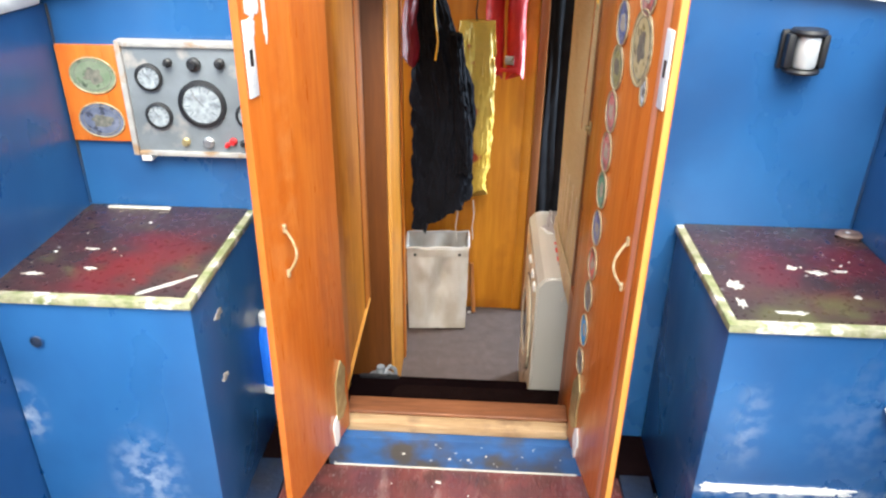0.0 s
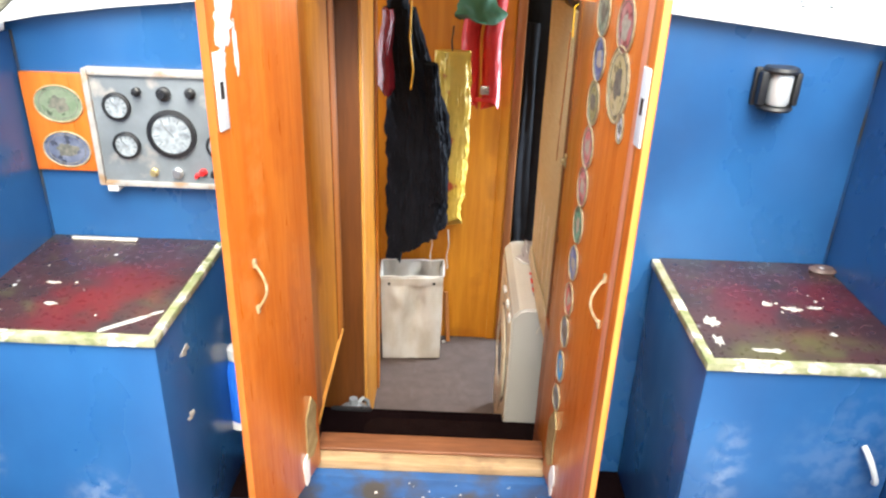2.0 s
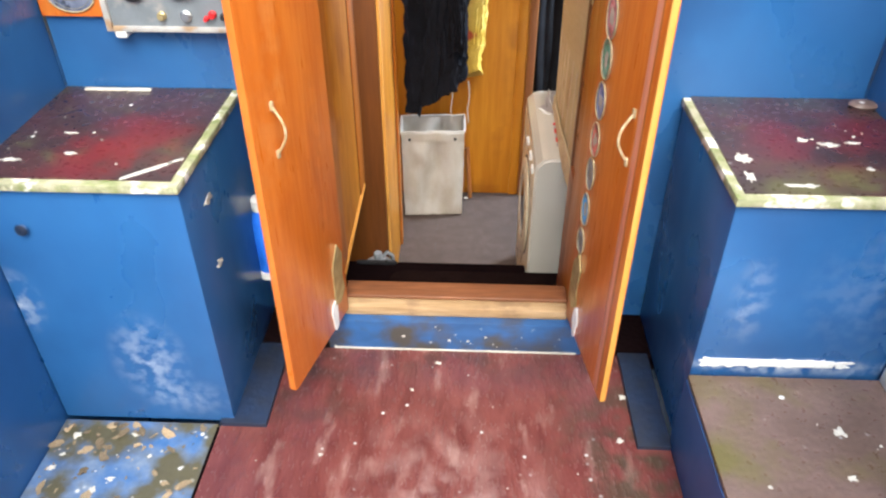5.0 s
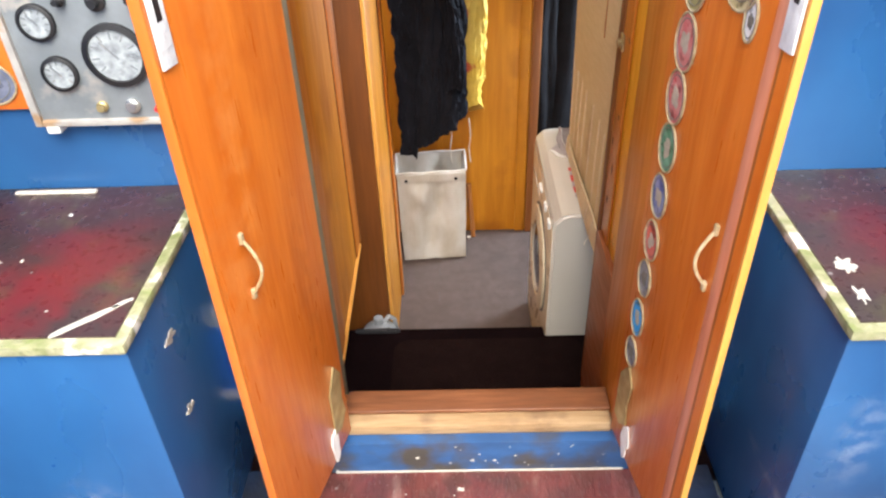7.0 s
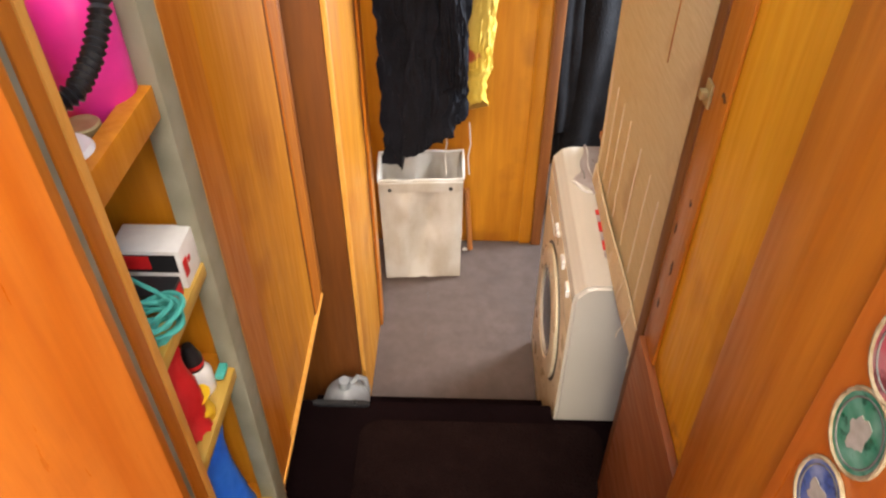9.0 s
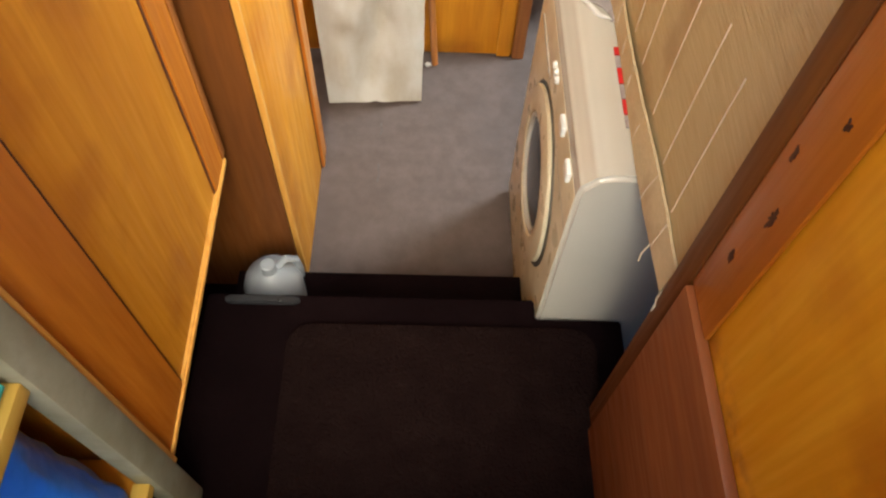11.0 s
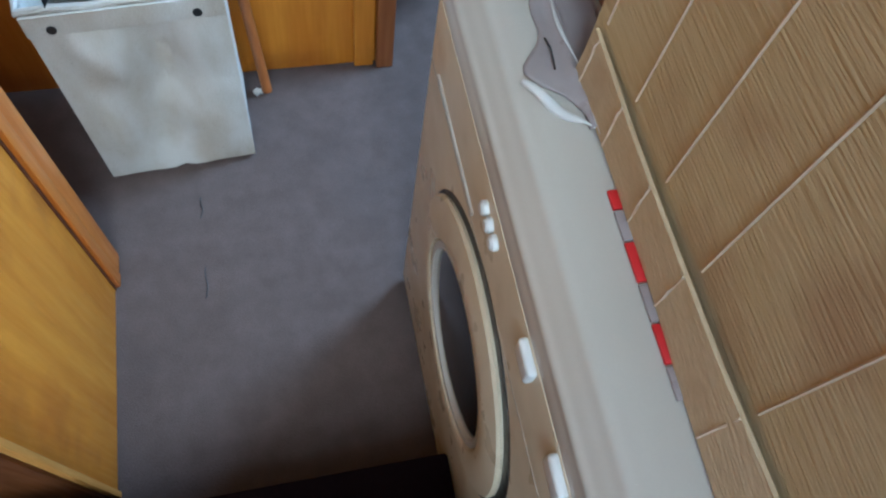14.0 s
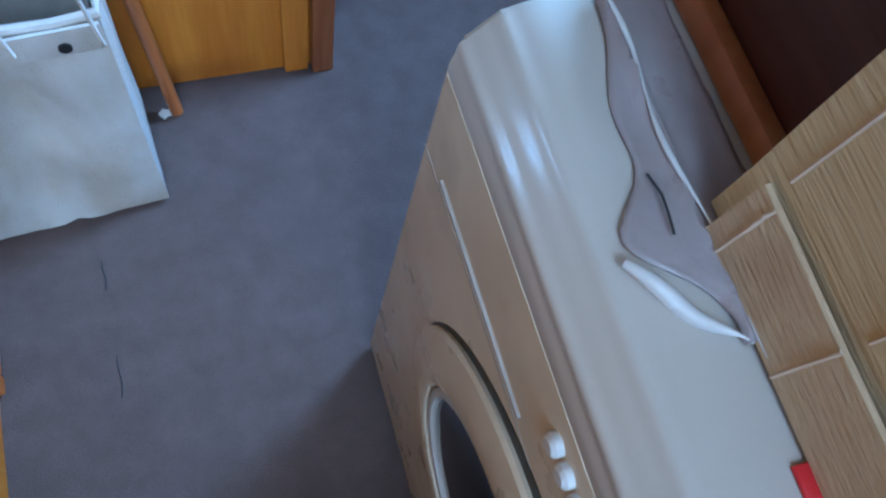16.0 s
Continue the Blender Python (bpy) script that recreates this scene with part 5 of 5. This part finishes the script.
part("buckle", solid(0.105, 0.145, 3.40, 3.418, 0.66, 0.70, 0.003), chrome, vest)
part("strap", solid(0.085, 0.165, 3.405, 3.412, 0.625, 0.645, 0.002), red_cloth, vest)
single("green_hat", drape(0.085, 3.42, 1.0, 1.12, lambda h: 0.22 - 0.1 * h, lambda h: 0.12 - 0.04 * h, 4, 0.1, 40, 10, seed=13), green_cloth, "dark green hat hung above the life vest", "hat", "hanging clothes")
single("yellow_cord", tube([(-0.20, 3.10, 1.10), (-0.205, 3.10, 0.95), (-0.19, 3.098, 0.82), (-0.20, 3.10, 0.74)], 0.004, 8), yellow_plastic, "thin yellow cord hanging over the coat", "cord")
single("black_strap", tube([(0.21, 3.5, 1.12), (0.20, 3.5, 0.98), (0.185, 3.5, 0.86), (0.19, 3.5, 0.80)], 0.005, 8), black, "black strap hanging on the back wall", "strap")
dark_coat = thing("hanging_coat", (0.47, 3.78, -0.47), "dark blue-grey coat hanging beyond the machine", "coat", "hanging clothes")
part("coat_body", drape(0.47, 3.78, -0.47, 1.12, lambda h: 0.30, lambda h: 0.16, 6, 0.1, seed=15), coat_navy, dark_coat)
part("sleeve", drape(0.36, 3.74, -0.30, 0.95, lambda h: 0.10 + 0.02 * math.sin(7 * h), lambda h: 0.09, 5, 0.2, seed=17), coat_navy, dark_coat)

# ---- white jug on the low step ----
jug = thing("white_jug", (-0.40, 2.46, -0.60), "white plastic jug with a cap on the lower step", "jug")
jm = Matrix.Translation((-0.385, 2.49, -0.599)) @ Matrix.Rotation(radians(35), 4, "Z")
jug_bm = lathe([(0.06, 0.0), (0.071, 0.012), (0.072, 0.085), (0.062, 0.12), (0.03, 0.146), (0.019, 0.152), (0.018, 0.159)], 28)
part("jug_body", moved(jug_bm, jm), jug_white, jug)
part("jug_handle", moved(tube([(0.02, 0, 0.148), (0.045, 0, 0.165), (0.068, 0, 0.14), (0.074, 0, 0.09), (0.072, 0, 0.06)], 0.009, 10), jm), jug_white, jug)
part("cap", moved(lathe([(0.018, 0.0), (0.018, 0.02), (0.015, 0.023)], 18), jm @ Matrix.Translation((0, 0, 0.159))), jug_white, jug, "white screw cap")
dish = thing("plastic_dish", (-0.375, 2.382, -0.395), "long smoky grey plastic dish with a plug on the step edge", "dish")
outline = [(0.066 + 0.016 * math.cos(radians(-90 + 18 * i)), 0.016 * math.sin(radians(-90 + 18 * i))) for i in range(11)] + [(-0.066 + 0.016 * math.cos(radians(90 + 18 * i)), 0.016 * math.sin(radians(90 + 18 * i))) for i in range(11)]
part("dish_body", moved(prism([(x, 0.6 * y) for x, y in outline], "z", 0.0, 0.014, 0.003), Matrix.Translation((-0.375, 2.381, -0.3945))), dish_grey, dish)
part("plug", moved(lathe([(0.007, 0.0), (0.007, 0.004), (0.005, 0.006)], 16), Matrix.Translation((-0.335, 2.381, -0.3803))), black, dish, "dark round plug")

# ---- gear on the shelves ----
hose = thing("corrugated_hose", (-0.47, 1.78, 1.1), "black corrugated hose hanging in front of the shelves", "hose")
hang = [Vector(p) for p in ((-0.43, 1.905, 1.262), (-0.425, 1.890, 1.13), (-0.42, 1.855, 1.045), (-0.418, 1.820, 1.000), (-0.42, 1.785, 0.975), (-0.425, 1.745, 0.958), (-0.445, 1.715, 0.950))]
hp = [hang[min(int(q), 5)].lerp(hang[min(int(q), 5) + 1], q - min(int(q), 5)) for q in [6 * i / 120 for i in range(121)]]
part("hose_body", tube(hp, lambda q: 0.0105 + 0.0022 * math.sin(q * 120 * 1.57), 12), black, hose)
pink = thing("pink_bottle", (-0.488, 1.893, SHELVES[0]), "bright pink plastic bottle on the top shelf", "bottle")
part("bottle_body", moved(lathe([(0.042, 0.0), (0.046, 0.01), (0.046, 0.14), (0.03, 0.175), (0.016, 0.185), (0.016, 0.20)]), Matrix.Translation((-0.488, 1.893, SHELVES[0] + 0.001))), pink_plastic, pink)
part("cap", moved(lathe([(0.019, 0.0), (0.019, 0.022)]), Matrix.Translation((-0.488, 1.893, SHELVES[0] + 0.202))), white_plastic, pink)
single("small_tin", moved(lathe([(0.022, 0), (0.022, 0.03), (0.020, 0.032)]), Matrix.Translation((-0.478, 1.815, SHELVES[0] + 0.001))), brass, "small dull brass tin on the top shelf", "tin")
single("white_tub", moved(lathe([(0.03, 0), (0.034, 0.03), (0.03, 0.035)]), Matrix.Translation((-0.475, 1.76, SHELVES[0] + 0.001))), white_plastic, "small white tub on the shelf", "tub")
carton = thing("printed_carton", (-0.53, 1.87, SHELVES[1]), "white carton with black and red printed sides on the shelf", "box")
CZ = SHELVES[1] + 0.001
part("carton_body", solid(-0.535, -0.434, 1.856, 1.918, CZ, CZ + 0.076, 0.003), white_plastic, carton)
part("label_patch", solid(-0.4336, -0.4324, 1.858, 1.872, CZ + 0.026, CZ + 0.056, 0.0003), red_cloth, carton, "red label")
part("label_patch", solid(-0.4336, -0.4324, 1.876, 1.884, CZ + 0.040, CZ + 0.050, 0.0003), red_cloth, carton, "red label")
part("printed_end", solid(-0.530, -0.441, 1.8552, 1.8564, CZ + 0.038, CZ + 0.070, 0.0003), black, carton, "black printed panel")
part("label_patch", solid(-0.519, -0.478, 1.8543, 1.8551, CZ + 0.044, CZ + 0.068, 0.0003), red_cloth, carton, "red label")
case = thing("black_case", (-0.50, 1.83, SHELVES[1]), "black case with a red printed end beside the carton", "case")
part("case_body", solid(-0.60, -0.440, 1.811, 1.8535, CZ, CZ + 0.034, 0.004), black, case)
part("label_patch", solid(-0.4396, -0.4386, 1.817, 1.846, CZ + 0.006, CZ + 0.030, 0.0003), red_cloth, case, "red label")
rc = thing("green_rope_coil", (-0.43, 1.78, SHELVES[1]), "coil of turquoise rope lying on the middle shelf", "rope")
for k in range(9):
    r = 0.021 + 0.0050 * (k % 4)
    part("strand", tube([(-0.447 + r * math.cos(a) + 0.004 * math.sin(3 * a + k), 1.770 + r * math.sin(a) + 0.003 * math.sin(2 * a + 1.7 * k), SHELVES[1] + 0.010 + 0.005 * k + 0.20 * max(0, r * math.cos(a)) + 0.004 * math.sin(2 * a + k)) for a in [2 * math.pi * i / 30 for i in range(30)]], 0.0036, 7, True), rope_green, rc)
part("rope_tail", tube([(-0.432, 1.79, SHELVES[1] + 0.042), (-0.455, 1.805, SHELVES[1] + 0.050), (-0.50, 1.822, SHELVES[1] + 0.060), (-0.535, 1.83, SHELVES[1] + 0.075), (-0.55, 1.835, SHELVES[1] + 0.11)], 0.0033, 7), rope_green, rc)
flag = thing("folded_flag", (-0.5, 1.77, SHELVES[2]), "folded red and yellow flag on the lower shelf", "flag")
part("red_fold", drape(-0.474, 1.782, SHELVES[2] + 0.002, SHELVES[2] + 0.190, lambda h: 0.085 - 0.02 * h, lambda h: 0.075 - 0.02 * h, 3, 0.06, 40, 8, seed=21), red_cloth, flag)
part("yellow_fold", drape(-0.452, 1.800, SHELVES[2] + 0.002, SHELVES[2] + 0.075, lambda h: 0.035, lambda h: 0.055 - 0.01 * h, 3, 0.06, 40, 8, seed=22), yellow_plastic, flag)
small = thing("small_bottle", (-0.475, 1.868, SHELVES[2]), "small white bottle with a black nozzle cap on a shelf", "bottle")
part("bottle_body", moved(lathe([(0.024, 0.0), (0.026, 0.006), (0.026, 0.045), (0.018, 0.058), (0.013, 0.062)]), Matrix.Translation((-0.475, 1.868, SHELVES[2] + 0.001))), white_plastic, small)
part("cap", moved(lathe([(0.017, 0.0), (0.018, 0.02), (0.013, 0.034), (0.008, 0.05)]), Matrix.Translation((-0.475, 1.868, SHELVES[2] + 0.063))), black, small, "black nozzle cap")
part("cap_ring", moved(lathe([(0.0185, 0.0), (0.0185, 0.007)]), Matrix.Translation((-0.475, 1.868, SHELVES[2] + 0.070))), red_cloth, small, "red ring")
single("green_clip", solid(-0.45, -0.435, 1.875, 1.905, SHELVES[2] + 0.019, SHELVES[2] + 0.03, 0.003), rope_green, "small turquoise clip on the shelf lip", "clip")
single("blue_bag", drape(-0.512, 1.845, SHELVES[3] + 0.003, SHELVES[2] - 0.045, lambda h: 0.13 - 0.03 * h, lambda h: 0.15 - 0.03 * h, 4, 0.08, 48, 14, seed=25), blue_bag, "bright blue plastic bag on the bottom shelf", "bag")


# ---- small fittings ----
plug = thing("drain_plug", (-0.904, 1.2, 0.564), "dark round plug in the blue locker front", "plug")
part("plug_body", moved(lathe([(0.012, 0.0), (0.012, 0.003), (0.007, 0.006)], 16), Matrix.Translation((-0.904, 1.2, 0.564)) @ Matrix.Rotation(radians(90), 4, "X")), navy_shade_grime, plug)
part("plug_ring", moved(tube([(x, -0.001, z) for x, z in ellipse(0.0135, 0.0135)], 0.0015, 6, True), Matrix.Translation((-0.904, 1.2, 0.564))), blue_dirty, plug)
pad = thing("lid_pad", (0.89, 1.615, SEAT), "small pale rope pad on the red locker lid", "pad")
part("pad_body", moved(lathe([(0.03, 0.0), (0.034, 0.008), (0.028, 0.016), (0.01, 0.018)], 18), Matrix.Translation((0.89, 1.605, SEAT)) @ Matrix.Diagonal((1, 0.7, 0.6, 1))), brown_deck, pad)
torch = thing("hand_torch", (0.306, 1.75, 0.07), "black hand torch with a white end clipped inside the doorway", "torch")
tm = Matrix.Translation((0.3055, 1.745, 0.06))
part("torch_body", moved(lathe([(0.008, 0.0), (0.011, 0.004), (0.011, 0.085), (0.009, 0.09)], 16), tm), black, torch)
part("torch_head", moved(lathe([(0.009, 0.0905), (0.0118, 0.10), (0.0118, 0.135), (0.008, 0.138)], 16), tm), black, torch)
part("white_band", moved(lathe([(0.0114, 0.02), (0.0114, 0.055)], 16), tm), white_plastic, torch, "white band")
keys = thing("brass_keys", (0.30, 2.2, 1.1), "brass keys on a cord by the partition", "keys")
part("cord", tube([(0.322, 2.127, 1.215), (0.312, 2.127, 1.205), (0.3135, 2.127, 1.16), (0.315, 2.127, 1.125)], 0.0022, 6), yellow_plastic, keys)
part("key_bow", tube([(0.315, 2.127 + x, 1.115 + z) for x, z in ellipse(0.010, 0.010, 14)], 0.0018, 6, True), brass, keys)
part("key_blade", solid(0.3135, 0.3165, 2.1235, 2.1305, 1.07, 1.105, 0.001), brass, keys)
for x, z, r in ((-0.297, 1.326, 0.012), (0.239, 1.312, 0.014)):
    pts = [(r * k * math.cos(a), r * k * math.sin(a)) for a, k in [(2 * math.pi * i / 9, 0.8 + 0.3 * ((i * 7) % 4) / 3) for i in range(9)]]
    part("sticker_scrap", moved(prism(pts, "y", -0.0014, -0.0003), Matrix.Translation((x, 1.50, z))), white_plastic, header, "torn white sticker scrap")
for x in (-0.10, -0.02):
    single("hanging_string", tube([(x, 3.19, 0.06), (x + 0.006, 3.19, -0.02), (x - 0.002, 3.192, -0.08), (x + 0.004, 3.193, -0.15)], 0.0022, 6), canvas, "thin pale string hanging below the coat", "string", "coat strings")

# threads and a scrap on the carpet
for y0, y1 in ((3.235, 3.183), (3.065, 2.995)):
    single("loose_thread", tube([(-0.170 + 0.002 * math.sin(5 * i), y0 + (y1 - y0) * i / 6, SOLE + 0.0016) for i in range(7)], 0.0011, 6), black, "short dark thread lying on the carpet", "thread", "threads on the carpet")
scrap_rng = random.Random(31)
scrap_pts = [(0.012 * (0.6 + 0.6 * scrap_rng.random()) * math.cos(2 * math.pi * i / 10), 0.010 * (0.6 + 0.6 * scrap_rng.random()) * math.sin(2 * math.pi * i / 10)) for i in range(10)]
single("paper_scrap", moved(prism(scrap_pts, "z", 0, 0.006), Matrix.Translation((-0.022, 3.505, SOLE + 0.0005))), white_plastic, "small crumpled white paper scrap by the stick", "paper")

# white outer skin of the cabin
for x0, x1, wy0, wy1, wz0, wz1 in ((-1.062, -1.042, 3.16, 3.53, 0.45, 0.99), (1.242, 1.262, 3.25, 4.0, 0.25, 0.75)):
    for y0, y1, z0, z1 in ((FACE + 0.032, wy0, -1.24, 1.12), (wy1, 5.06, -1.24, 1.12), (wy0, wy1, -1.24, wz0), (wy0, wy1, wz1, 1.12)):
        structure("wall_outer", solid(x0, x1, y0, y1, z0, z1, 0), white_gel, "plain white outer cabin side", "wall")
structure("wall_outer_front", solid(-1.06, 1.26, 5.062, 5.08, -1.24, 1.12, 0), white_gel, "plain white outer cabin front", "wall")
